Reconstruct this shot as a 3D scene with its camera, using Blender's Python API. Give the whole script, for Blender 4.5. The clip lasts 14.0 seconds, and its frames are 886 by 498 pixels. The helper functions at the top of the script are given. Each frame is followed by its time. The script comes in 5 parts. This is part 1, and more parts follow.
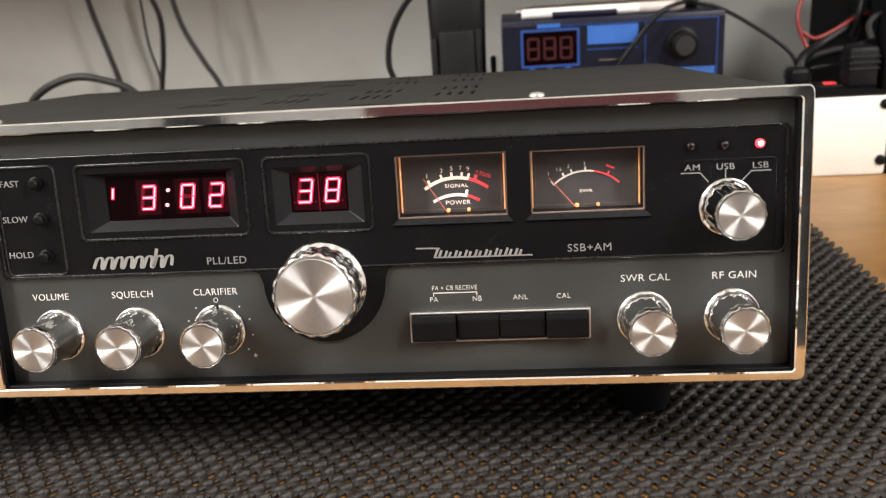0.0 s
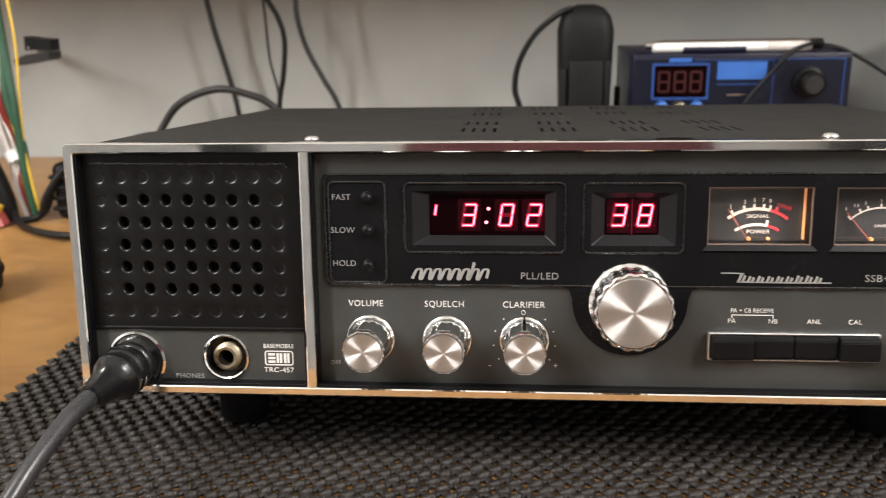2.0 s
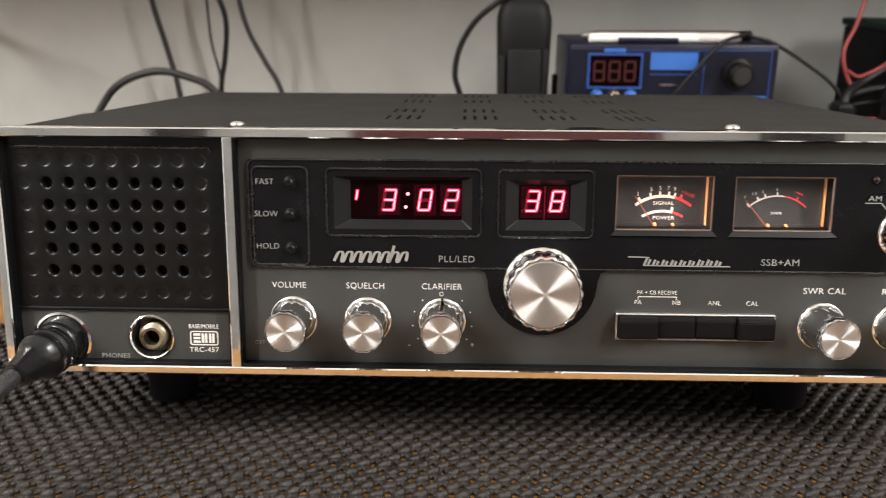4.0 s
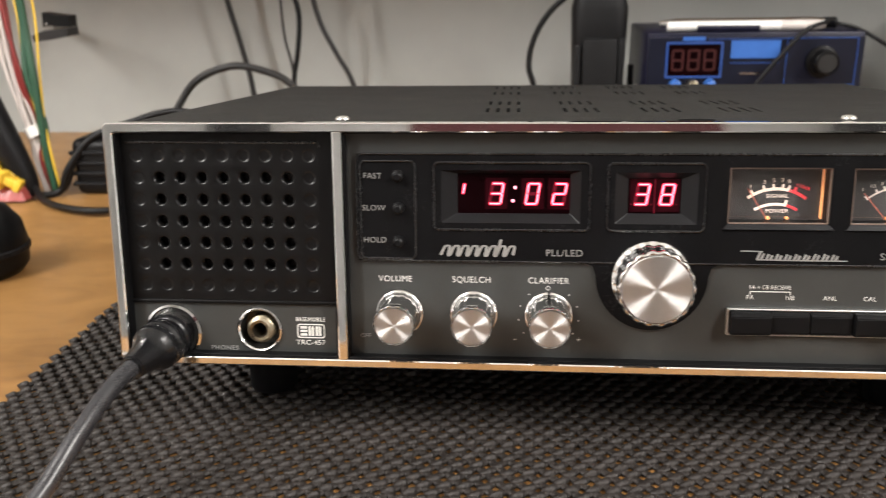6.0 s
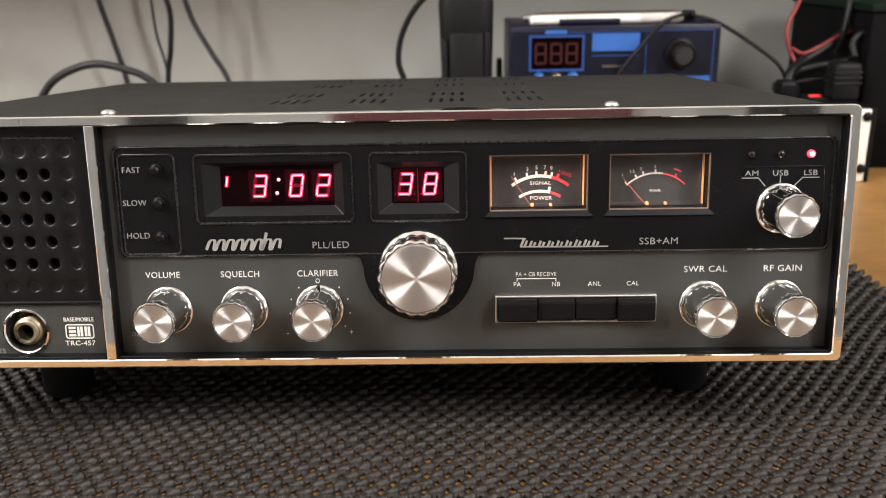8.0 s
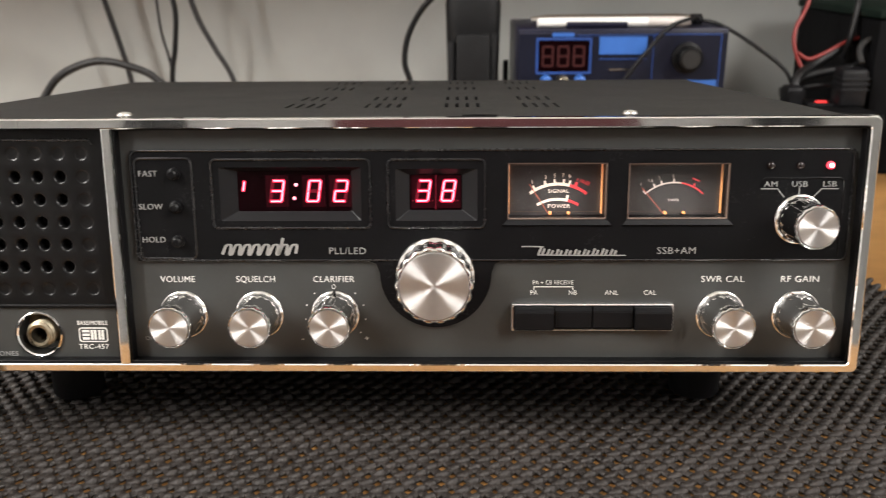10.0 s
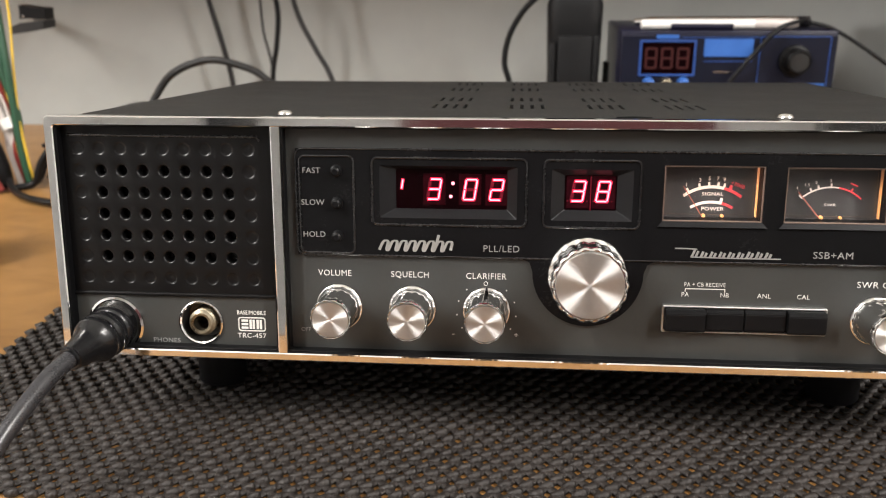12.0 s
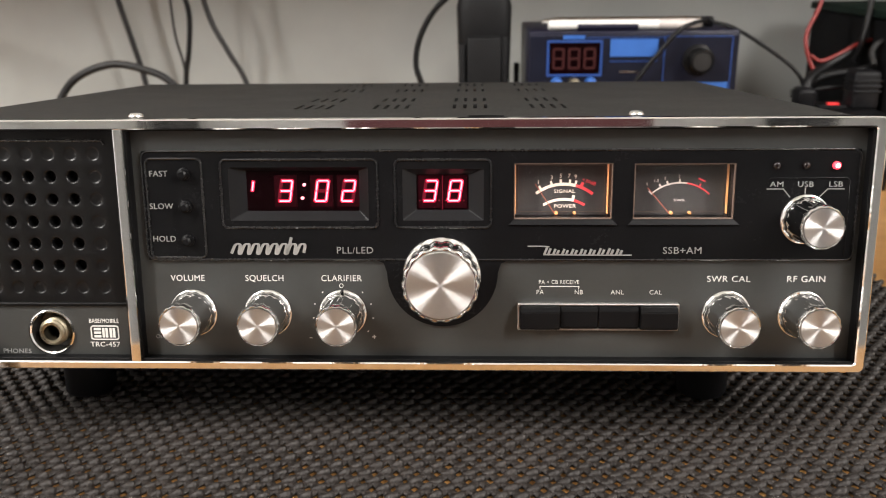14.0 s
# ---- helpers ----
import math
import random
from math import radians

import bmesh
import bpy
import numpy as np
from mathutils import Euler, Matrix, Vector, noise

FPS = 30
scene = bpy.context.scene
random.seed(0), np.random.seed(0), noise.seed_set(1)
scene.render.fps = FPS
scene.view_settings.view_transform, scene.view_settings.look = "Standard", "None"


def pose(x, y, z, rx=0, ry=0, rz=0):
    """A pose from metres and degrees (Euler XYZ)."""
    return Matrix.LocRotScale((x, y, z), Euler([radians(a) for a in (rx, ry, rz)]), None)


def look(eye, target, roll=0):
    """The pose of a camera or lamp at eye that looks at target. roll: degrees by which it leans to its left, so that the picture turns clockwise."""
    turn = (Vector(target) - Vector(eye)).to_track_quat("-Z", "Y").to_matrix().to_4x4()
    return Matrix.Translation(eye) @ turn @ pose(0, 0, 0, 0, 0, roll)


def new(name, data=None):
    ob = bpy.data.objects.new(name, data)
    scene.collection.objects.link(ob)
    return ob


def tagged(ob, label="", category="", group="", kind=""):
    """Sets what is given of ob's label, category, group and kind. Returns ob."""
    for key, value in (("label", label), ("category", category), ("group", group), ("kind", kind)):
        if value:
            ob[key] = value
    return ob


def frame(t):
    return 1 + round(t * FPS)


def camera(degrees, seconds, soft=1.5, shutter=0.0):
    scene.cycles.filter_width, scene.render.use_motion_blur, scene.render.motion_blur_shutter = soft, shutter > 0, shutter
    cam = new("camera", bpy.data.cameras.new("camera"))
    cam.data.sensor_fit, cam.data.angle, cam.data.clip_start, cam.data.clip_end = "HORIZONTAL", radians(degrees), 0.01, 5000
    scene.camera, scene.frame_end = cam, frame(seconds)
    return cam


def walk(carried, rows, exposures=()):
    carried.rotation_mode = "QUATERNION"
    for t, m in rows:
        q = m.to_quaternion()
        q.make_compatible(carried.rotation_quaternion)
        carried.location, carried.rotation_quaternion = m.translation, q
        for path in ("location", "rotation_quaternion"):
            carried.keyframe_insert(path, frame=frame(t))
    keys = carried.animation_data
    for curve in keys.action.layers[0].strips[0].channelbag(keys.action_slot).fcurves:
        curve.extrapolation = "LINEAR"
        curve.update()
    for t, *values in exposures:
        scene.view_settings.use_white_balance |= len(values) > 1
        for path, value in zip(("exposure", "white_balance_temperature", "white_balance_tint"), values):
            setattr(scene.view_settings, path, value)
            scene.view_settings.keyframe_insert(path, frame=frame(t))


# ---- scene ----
cam = camera(54.7, 14.0, soft=1.0, shutter=0.5)
cam.data.dof.use_dof, cam.data.dof.focus_distance, cam.data.dof.aperture_fstop = True, 0.365, 14.0
# the path is written in the radio's own upright frame; LEAN sets that frame back on the level table
LEAN = Matrix.Translation((-0.0020, -0.0006, -0.0025)) @ Matrix.Rotation(radians(-6.532), 4, "X")
PATH = [
    (0, (0.098, -0.309, 0.158), (-0.069, 1.641, -0.253), -3.1),
    (0.5, (0.097, -0.31, 0.158), (-0.072, 1.641, -0.252), -2.9),
    (1, (0.082, -0.315, 0.156), (-0.105, 1.636, -0.247), -2.2),
    (1.5, (0.01, -0.335, 0.163), (-0.204, 1.614, -0.23), -1.4),
    (2, (-0.021, -0.343, 0.167), (-0.184, 1.616, -0.201), -0.6),
    (2.5, (-0.019, -0.349, 0.167), (-0.097, 1.614, -0.209), -0.0),
    (3, (-0.002, -0.356, 0.167), (-0.047, 1.605, -0.226), 0.1),
    (3.2, (0.005, -0.355, 0.169), (-0.036, 1.605, -0.227), 0.0),
    (5.3, (-0.039, -0.355, 0.169), (-0.178, 1.598, -0.241), 0.7),
    (5.5, (-0.041, -0.357, 0.17), (-0.202, 1.594, -0.241), 0.4),
    (6, (-0.03, -0.355, 0.17), (-0.202, 1.592, -0.254), -0.4),
    (6.5, (0.005, -0.353, 0.171), (-0.14, 1.597, -0.248), -0.9),
    (7, (0.03, -0.352, 0.17), (-0.072, 1.599, -0.254), -1.0),
    (7.5, (0.044, -0.347, 0.167), (-0.022, 1.604, -0.266), -1.1),
    (7.7, (0.045, -0.348, 0.165), (-0.006, 1.605, -0.261), -1.1),
    (9.8, (0.042, -0.346, 0.17), (-0.01, 1.604, -0.273), -0.5),
    (10, (0.036, -0.346, 0.169), (-0.002, 1.607, -0.264), -0.3),
    (10.5, (0.011, -0.354, 0.168), (-0.059, 1.597, -0.267), 0.1),
    (11, (-0.007, -0.355, 0.168), (-0.152, 1.592, -0.268), 0.1),
    (11.5, (-0.006, -0.355, 0.168), (-0.175, 1.59, -0.268), 0.2),
    (12, (-0.004, -0.355, 0.17), (-0.174, 1.59, -0.263), 0.1),
    (12.5, (0.01, -0.352, 0.166), (-0.138, 1.594, -0.268), -0.1),
    (13, (0.022, -0.353, 0.165), (-0.08, 1.596, -0.274), -0.1),
    (13.5, (0.031, -0.351, 0.168), (-0.041, 1.601, -0.262), -0.2),
    (14, (0.039, -0.349, 0.168), (-0.031, 1.605, -0.257), -0.4),
]
walk(cam, [(t, LEAN @ look(eye, target, roll)) for t, eye, target, roll in PATH])

# ---- light ----
world = bpy.data.worlds.new("room_dark")
scene.world = world
world.use_nodes = True
world.node_tree.nodes["Background"].inputs[0].default_value = (0.55, 0.6, 0.7, 1)
world.node_tree.nodes["Background"].inputs[1].default_value = 0.02


def area_lamp(name, eye, target, sx, sy, watts, colour):
    data = bpy.data.lights.new(name, "AREA")
    data.shape, data.size, data.size_y, data.energy, data.color = "RECTANGLE", sx, sy, watts, colour
    ob = new(name, data)
    ob.matrix_world = look(eye, target)
    return ob


area_lamp("ceiling_tube", (-1.45, -1.05, 1.45), (-0.1, 0.0, 0), 0.16, 1.4, 75, (1, 0.957, 0.92))
area_lamp("ceiling_tube", (1.45, -1.05, 1.45), (0.1, 0.0, 0), 0.16, 1.4, 61, (1, 0.957, 0.92))
# the same tubes shine upwards on the ceiling
area_lamp("ceiling_tube_top", (-1.45, -1.05, 1.52), (-1.3, -1.0, 1.9), 0.16, 1.5, 17, (1, 0.957, 0.92))
area_lamp("ceiling_tube_top", (1.45, -1.05, 1.52), (1.3, -1.0, 1.9), 0.16, 1.5, 14, (1, 0.957, 0.92))
EXPOSURE = 0.0
scene.view_settings.exposure = EXPOSURE


# ---- materials ----
def material(name, colour, rough=0.5, metal=0.0, scale=60.0, vary=0.15, bump=0.0, bump_scale=None, rough_vary=0.1,
             fine=None, coat=0.0, emit=0.0, emit_colour=None, aniso=0.0, spec=0.5):
    m = bpy.data.materials.new(name)
    m.use_nodes = True
    nt = m.node_tree
    b = nt.nodes["Principled BSDF"]
    b.inputs["Metallic"].default_value = metal
    b.inputs["Coat Weight"].default_value = coat
    b.inputs["Specular IOR Level"].default_value = spec
    b.inputs["Base Color"].default_value = (*colour, 1)
    b.inputs["Roughness"].default_value = rough
    if emit:
        b.inputs["Emission Color"].default_value = (*(emit_colour or colour), 1)
        b.inputs["Emission Strength"].default_value = emit
    tc = nt.nodes.new("ShaderNodeTexCoord")
    if vary or rough_vary:
        n1 = nt.nodes.new("ShaderNodeTexNoise")
        n1.inputs["Scale"].default_value, n1.inputs["Detail"].default_value = scale, 4
        nt.links.new(tc.outputs["Object"], n1.inputs["Vector"])
        n2 = nt.nodes.new("ShaderNodeTexNoise")
        n2.inputs["Scale"].default_value, n2.inputs["Detail"].default_value = fine or scale * 14, 3
        nt.links.new(tc.outputs["Object"], n2.inputs["Vector"])
        mx = nt.nodes.new("ShaderNodeMath")
        mx.operation = "MULTIPLY_ADD"
        nt.links.new(n1.outputs["Fac"], mx.inputs[0])
        mx.inputs[1].default_value = 0.6
        ml = nt.nodes.new("ShaderNodeMath")
        ml.operation = "MULTIPLY"
        nt.links.new(n2.outputs["Fac"], ml.inputs[0])
        ml.inputs[1].default_value = 0.4
        nt.links.new(ml.outputs[0], mx.inputs[2])
        ramp = nt.nodes.new("ShaderNodeMapRange")
        ramp.inputs["From Min"].default_value, ramp.inputs["From Max"].default_value = 0.3, 0.7
        ramp.inputs["To Min"].default_value, ramp.inputs["To Max"].default_value = 1 - vary, 1 + vary
        nt.links.new(mx.outputs[0], ramp.inputs["Value"])
        mul = nt.nodes.new("ShaderNodeVectorMath")
        mul.operation = "SCALE"
        mul.inputs[0].default_value = colour
        nt.links.new(ramp.outputs[0], mul.inputs["Scale"])
        nt.links.new(mul.outputs[0], b.inputs["Base Color"])
        r2 = nt.nodes.new("ShaderNodeMapRange")
        r2.inputs["From Min"].default_value, r2.inputs["From Max"].default_value = 0.3, 0.7
        r2.inputs["To Min"].default_value, r2.inputs["To Max"].default_value = rough * (1 - rough_vary), min(1, rough * (1 + rough_vary))
        nt.links.new(mx.outputs[0], r2.inputs["Value"])
        nt.links.new(r2.outputs[0], b.inputs["Roughness"])
    if bump:
        n3 = nt.nodes.new("ShaderNodeTexNoise")
        n3.inputs["Scale"].default_value, n3.inputs["Detail"].default_value = bump_scale or 900, 3
        nt.links.new(tc.outputs["Object"], n3.inputs["Vector"])
        bp = nt.nodes.new("ShaderNodeBump")
        bp.inputs["Strength"].default_value, bp.inputs["Distance"].default_value = bump, 0.0005
        nt.links.new(n3.outputs["Fac"], bp.inputs["Height"])
        nt.links.new(bp.outputs[0], b.inputs["Normal"])
    if aniso:
        b.inputs["Anisotropic"].default_value = aniso
        tg = nt.nodes.new("ShaderNodeTangent")
        tg.direction_type, tg.axis = "RADIAL", "Y"
        nt.links.new(tg.outputs[0], b.inputs["Tangent"])
    return m


CHROME = material("chrome", (0.90, 0.89, 0.88), 0.06, 1.0, 90, 0.05, 0.28, 24, rough_vary=0.5)
KNOB_CHROME = material("knob_chrome", (0.82, 0.81, 0.80), 0.06, 1.0, 200, 0.05, rough_vary=0.4)
SPUN = material("spun_aluminium", (0.74, 0.735, 0.73), 0.42, 1.0, 300, 0.06, aniso=1.0)
GREY_PAINT = material("grey_panel_paint", (0.035, 0.0365, 0.035), 0.42, 0.0, 40, 0.1, 0.05, 2500)
BLACK_PANEL = material("black_panel_plastic", (0.006, 0.006, 0.0065), 0.26, 0.0, 50, 0.2, 0.04, 1800, spec=0.13)
RIM_GLOSS = material("glossy_black_rim", (0.010, 0.010, 0.0105), 0.27, 0.0, 50, 0.2, spec=0.6)
BEZEL = material("black_bezel_plastic", (0.006, 0.006, 0.007), 0.38, 0.0, 50, 0.2, spec=0.22)
BLACK_MATT = material("black_matt_plastic", (0.0048, 0.0047, 0.005), 0.40, 0.0, 50, 0.2, 0.08, 1500, spec=0.17)
KEY_BLACK = material("black_key_plastic", (0.005, 0.005, 0.0055), 0.38, 0.0, 50, 0.2, spec=0.14)
GRILLE_BLACK = material("satin_black_grille", (0.0035, 0.0034, 0.0037), 0.32, 0.0, 50, 0.2, 0.05, 1500, spec=0.3)
VINYL = material("black_textured_steel", (0.016, 0.0155, 0.015), 0.6, 0.0, 30, 0.2, 0.6, 1400, spec=0.22)
RUBBER = material("black_rubber", (0.006, 0.006, 0.007), 0.5, 0.0, 60, 0.2, 0.1, 900, spec=0.2)
DULL_BLACK = material("dull_black_moulding", (0.0045, 0.0045, 0.005), 0.7, 0.0, 60, 0.2, 0.1, 900, spec=0.06)
PLUG_BLACK = material("glossy_black_moulding", (0.006, 0.006, 0.007), 0.22, 0.0, 60, 0.2, spec=0.45)
CORD = material("dark_grey_cord", (0.027, 0.027, 0.030), 0.28, 0.0, 90, 0.15)
CABLE_BLACK = material("black_cable_sheath", (0.006, 0.006, 0.0065), 0.45, 0.0, 60, 0.15, spec=0.25)
CABLE_GREY = material("grey_cable_sheath", (0.020, 0.0195, 0.0195), 0.45, 0.0, 60, 0.15, spec=0.3)
INK = material("white_screen_print", (0.72, 0.71, 0.67), 0.5, 0.0, 800, 0.08)
SILVER_INK = material("silver_lettering", (0.43, 0.425, 0.415), 0.38, 0.5, 800, 0.08)
FAINT_INK = material("worn_grey_print", (0.32, 0.32, 0.31), 0.45, 0.2, 900, 0.15)
RED_GLOW = material("lit_red_segment", (0.5, 0.01, 0.03), 0.4, emit=1.0, emit_colour=(1, 0.012, 0.075), vary=0, rough_vary=0)
RED_CORE = material("bright_segment_core", (0.9, 0.3, 0.35), 0.4, emit=2.4, emit_colour=(1, 0.22, 0.33), vary=0, rough_vary=0)
RED_DIM = material("unlit_red_segment", (0.12, 0.006, 0.016), 0.5, vary=0.1, spec=0.1)
# carrier plates whose red colour gives the haze of glow round lit digits
GLOW_CARRIER = material("dark_red_glow_carrier", (0.016, 0.0005, 0.0022), 0.4, spec=0.1)
RED_WINDOW = material("smoked_red_window", (0.0035, 0.0003, 0.0008), 0.3, 0.0, 60, 0.2, spec=0.08)
LED_LENS = material("lit_red_led", (1, 0.1, 0.12), 0.3, emit=1.6, emit_colour=(1, 0.02, 0.06), vary=0, rough_vary=0)
LED_OFF = material("dark_red_led", (0.007, 0.0035, 0.0035), 0.15, 0.0, 60, 0.1)
METER_FACE = material("meter_dial_grey", (0.052, 0.048, 0.047), 0.5, 0.0, 90, 0.12)
METER_WHITE = material("backlit_white_scale", (0.8, 0.75, 0.68), 0.5, vary=0.05, emit=0.6, emit_colour=(1, 0.64, 0.46))
METER_PALE = material("dim_white_scale", (0.75, 0.7, 0.64), 0.5, vary=0.05, emit=0.25, emit_colour=(1, 0.74, 0.62))
METER_RED = material("backlit_red_scale", (0.65, 0.05, 0.06), 0.5, vary=0.05, emit=0.4, emit_colour=(1, 0.08, 0.09))
NEEDLE = material("red_needle", (0.65, 0.16, 0.1), 0.4, vary=0.05)
AMBER = material("amber_lamp_glow", (1, 0.45, 0.15), 0.4, emit=0.55, emit_colour=(1, 0.38, 0.18), vary=0, rough_vary=0)
BRASS = material("worn_nickel", (0.27, 0.235, 0.17), 0.42, 1.0, 300, 0.2, rough_vary=0.5)
STEEL = material("zinc_screw", (0.75, 0.73, 0.7), 0.25, 1.0, 400, 0.1)
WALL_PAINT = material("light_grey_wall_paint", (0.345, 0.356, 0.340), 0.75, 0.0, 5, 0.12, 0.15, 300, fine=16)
PSU_BLUE = material("dark_blue_enamel", (0.004, 0.005, 0.014), 0.5, 0.0, 30, 0.15, 0.1, 900, spec=0.25)
PSU_TOP = material("blue_grey_enamel", (0.008, 0.008, 0.022), 0.42, 0.0, 30, 0.15, spec=0.35)
PSU_LINE = material("bright_blue_print", (0.018, 0.06, 0.24), 0.45, 0.0, 200, 0.1)
PSU_LABEL = material("sky_blue_label", (0.035, 0.125, 0.42), 0.4, 0.0, 90, 0.1)
WHITE_ENAMEL = material("cream_white_enamel", (0.78, 0.76, 0.7), 0.4, 0.0, 20, 0.05)
WHITE_PLASTIC = material("white_pen_plastic", (0.78, 0.77, 0.74), 0.3, 0.0, 50, 0.05)
RED_WIRE = material("red_wire_sheath", (0.18, 0.016, 0.014), 0.45, 0.0, 60, 0.1)
DULL_RED = material("cloudy_red_plastic", (0.34, 0.07, 0.06), 0.35, 0.0, 60, 0.25)
YELLOW_WIRE = material("yellow_wire_sheath", (0.75, 0.5, 0.05), 0.4, 0.0, 60, 0.1)
ADAPTER_BLACK = material("matt_black_adapter", (0.007, 0.007, 0.0075), 0.55, 0.0, 60, 0.2, 0.1, 900, spec=0.18)
GREEN_WIRE = material("green_wire_sheath", (0.018, 0.07, 0.036), 0.45, 0.0, 60, 0.1)
CLEAR_WIRE = material("pale_wire_sheath", (0.55, 0.5, 0.47), 0.35, 0.0, 60, 0.1)
FLOOR_GREY = material("grey_concrete_floor", (0.16, 0.16, 0.16), 0.7, 0.0, 6, 0.1)
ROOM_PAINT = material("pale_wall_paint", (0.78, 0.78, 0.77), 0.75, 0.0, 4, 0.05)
CEILING_PAINT = material("white_ceiling_paint", (0.7, 0.69, 0.66), 0.8, 0.0, 4, 0.04)
MAT_RUBBER = material("dark_brown_grip_mat", (0.0208, 0.0168, 0.0148), 0.52, 0.0, 25, 0.4, 0.8, 900, fine=450, spec=0.42)


def wood_material():
    m = material("honey_oak_table", (0.36, 0.2, 0.085), 0.38)
    nt = m.node_tree
    b = nt.nodes["Principled BSDF"]
    tc = nt.nodes.new("ShaderNodeTexCoord")
    mp = nt.nodes.new("ShaderNodeMapping")
    mp.inputs["Scale"].default_value = (5.5, 11.0, 10.0)
    nt.links.new(tc.outputs["Object"], mp.inputs["Vector"])
    n1 = nt.nodes.new("ShaderNodeTexNoise")
    n1.inputs["Scale"].default_value, n1.inputs["Detail"].default_value, n1.inputs["Distortion"].default_value = 2.6, 9, 1.6
    nt.links.new(mp.outputs[0], n1.inputs["Vector"])
    n2 = nt.nodes.new("ShaderNodeTexNoise")
    n2.inputs["Scale"].default_value, n2.inputs["Detail"].default_value = 9, 5
    nt.links.new(tc.outputs["Object"], n2.inputs["Vector"])
    cr = nt.nodes.new("ShaderNodeValToRGB")
    cr.color_ramp.elements[0].position, cr.color_ramp.elements[0].color = 0.28, (0.19, 0.092, 0.028, 1)
    cr.color_ramp.elements[1].position, cr.color_ramp.elements[1].color = 0.72, (0.38, 0.204, 0.069, 1)
    mx = nt.nodes.new("ShaderNodeMath")
    mx.operation = "MULTIPLY_ADD"
    nt.links.new(n2.outputs["Fac"], mx.inputs[0])
    mx.inputs[1].default_value = 0.4
    ml = nt.nodes.new("ShaderNodeMath")
    ml.operation = "MULTIPLY"
    nt.links.new(n1.outputs["Fac"], ml.inputs[0])
    ml.inputs[1].default_value = 0.6
    nt.links.new(ml.outputs[0], mx.inputs[2])
    nt.links.new(mx.outputs[0], cr.inputs[0])
    nt.links.new(cr.outputs[0], b.inputs["Base Color"])
    return m


WOOD = wood_material()

# clear cover glass
GLASS = bpy.data.materials.new("clear_meter_glass")
GLASS.use_nodes = True
_b = GLASS.node_tree.nodes["Principled BSDF"]
_b.inputs["Transmission Weight"].default_value = 1.0
_b.inputs["Roughness"].default_value = 0.05
_b.inputs["IOR"].default_value = 1.3


# ---- mesh helpers ----
def part(name, bm, mat, parent=None, label="", smooth=0.0):
    """Link a bmesh as one mesh object under a thing or a part."""
    bmesh.ops.recalc_face_normals(bm, faces=bm.faces)
    me = bpy.data.meshes.new(name)
    bm.to_mesh(me)
    bm.free()
    me.materials.append(mat)
    if smooth:
        me.polygons.foreach_set("use_smooth", [True] * len(me.polygons))
        me.set_sharp_from_angle(angle=radians(smooth))
    ob = new(name, me)
    if parent:
        ob.parent = parent
    if label:
        ob["label"] = label
    return ob


def empty(name, x, y, z, label, category, group="", kind=""):
    ob = new(name)
    ob.location = (x, y, z)
    ob.empty_display_size = 0.02
    return tagged(ob, label, category, group, kind)


def box(bm, x0, x1, y0, y1, z0, z1, bevel=0.0, seg=2):
    m = Matrix.LocRotScale(((x0 + x1) / 2, (y0 + y1) / 2, (z0 + z1) / 2), None, (x1 - x0, y1 - y0, z1 - z0))
    made = bmesh.ops.create_cube(bm, size=1, matrix=m)["verts"]
    if bevel:
        edges = list({e for v in made for e in v.link_edges})
        bmesh.ops.bevel(bm, geom=edges, offset=bevel, segments=seg, affect="EDGES", profile=0.5)


def boxed(x0, x1, y0, y1, z0, z1, bevel=0.0, seg=2):
    bm = bmesh.new()
    box(bm, x0, x1, y0, y1, z0, z1, bevel, seg)
    return bm


def rounded(x0, x1, z0, z1, r, n=5):
    """Corner-rounded rectangle as (x, z) points."""
    out = []
    for cx, cz, a in ((x1 - r, z1 - r, 0), (x0 + r, z1 - r, 90), (x0 + r, z0 + r, 180), (x1 - r, z0 + r, 270)):
        for k in range(n):
            q = radians(a + 90 * k / (n - 1))
            out.append((cx + r * math.cos(q), cz + r * math.sin(q)))
    return out


def loft(bm, rings, close=True, cap_a=False, cap_b=False):
    """Skin rings of 3D points, each closed on itself."""
    vs = [[bm.verts.new(p) for p in ring] for ring in rings]
    for a, b in zip(vs, vs[1:]):
        n = len(a)
        for i in range(n if close else n - 1):
            j = (i + 1) % n
            bm.faces.new((a[i], a[j], b[j], b[i]))
    if cap_a:
        bm.faces.new(vs[0])
    if cap_b:
        bm.faces.new(vs[-1])
    return vs


def plate(x0, x1, z0, z1, r, y_front, y_back, bevel=0.0004, n=5):
    """A slab that faces -y with rounded corners and a softened front edge."""
    bm = bmesh.new()
    outer, inner = rounded(x0, x1, z0, z1, r, n), rounded(x0 + bevel, x1 - bevel, z0 + bevel, z1 - bevel, max(r - bevel, 1e-5), n)
    loft(bm, [[(x, y_back, z) for x, z in outer], [(x, y_front + bevel, z) for x, z in outer], [(x, y_front, z) for x, z in inner]], True, True, True)
    return bm


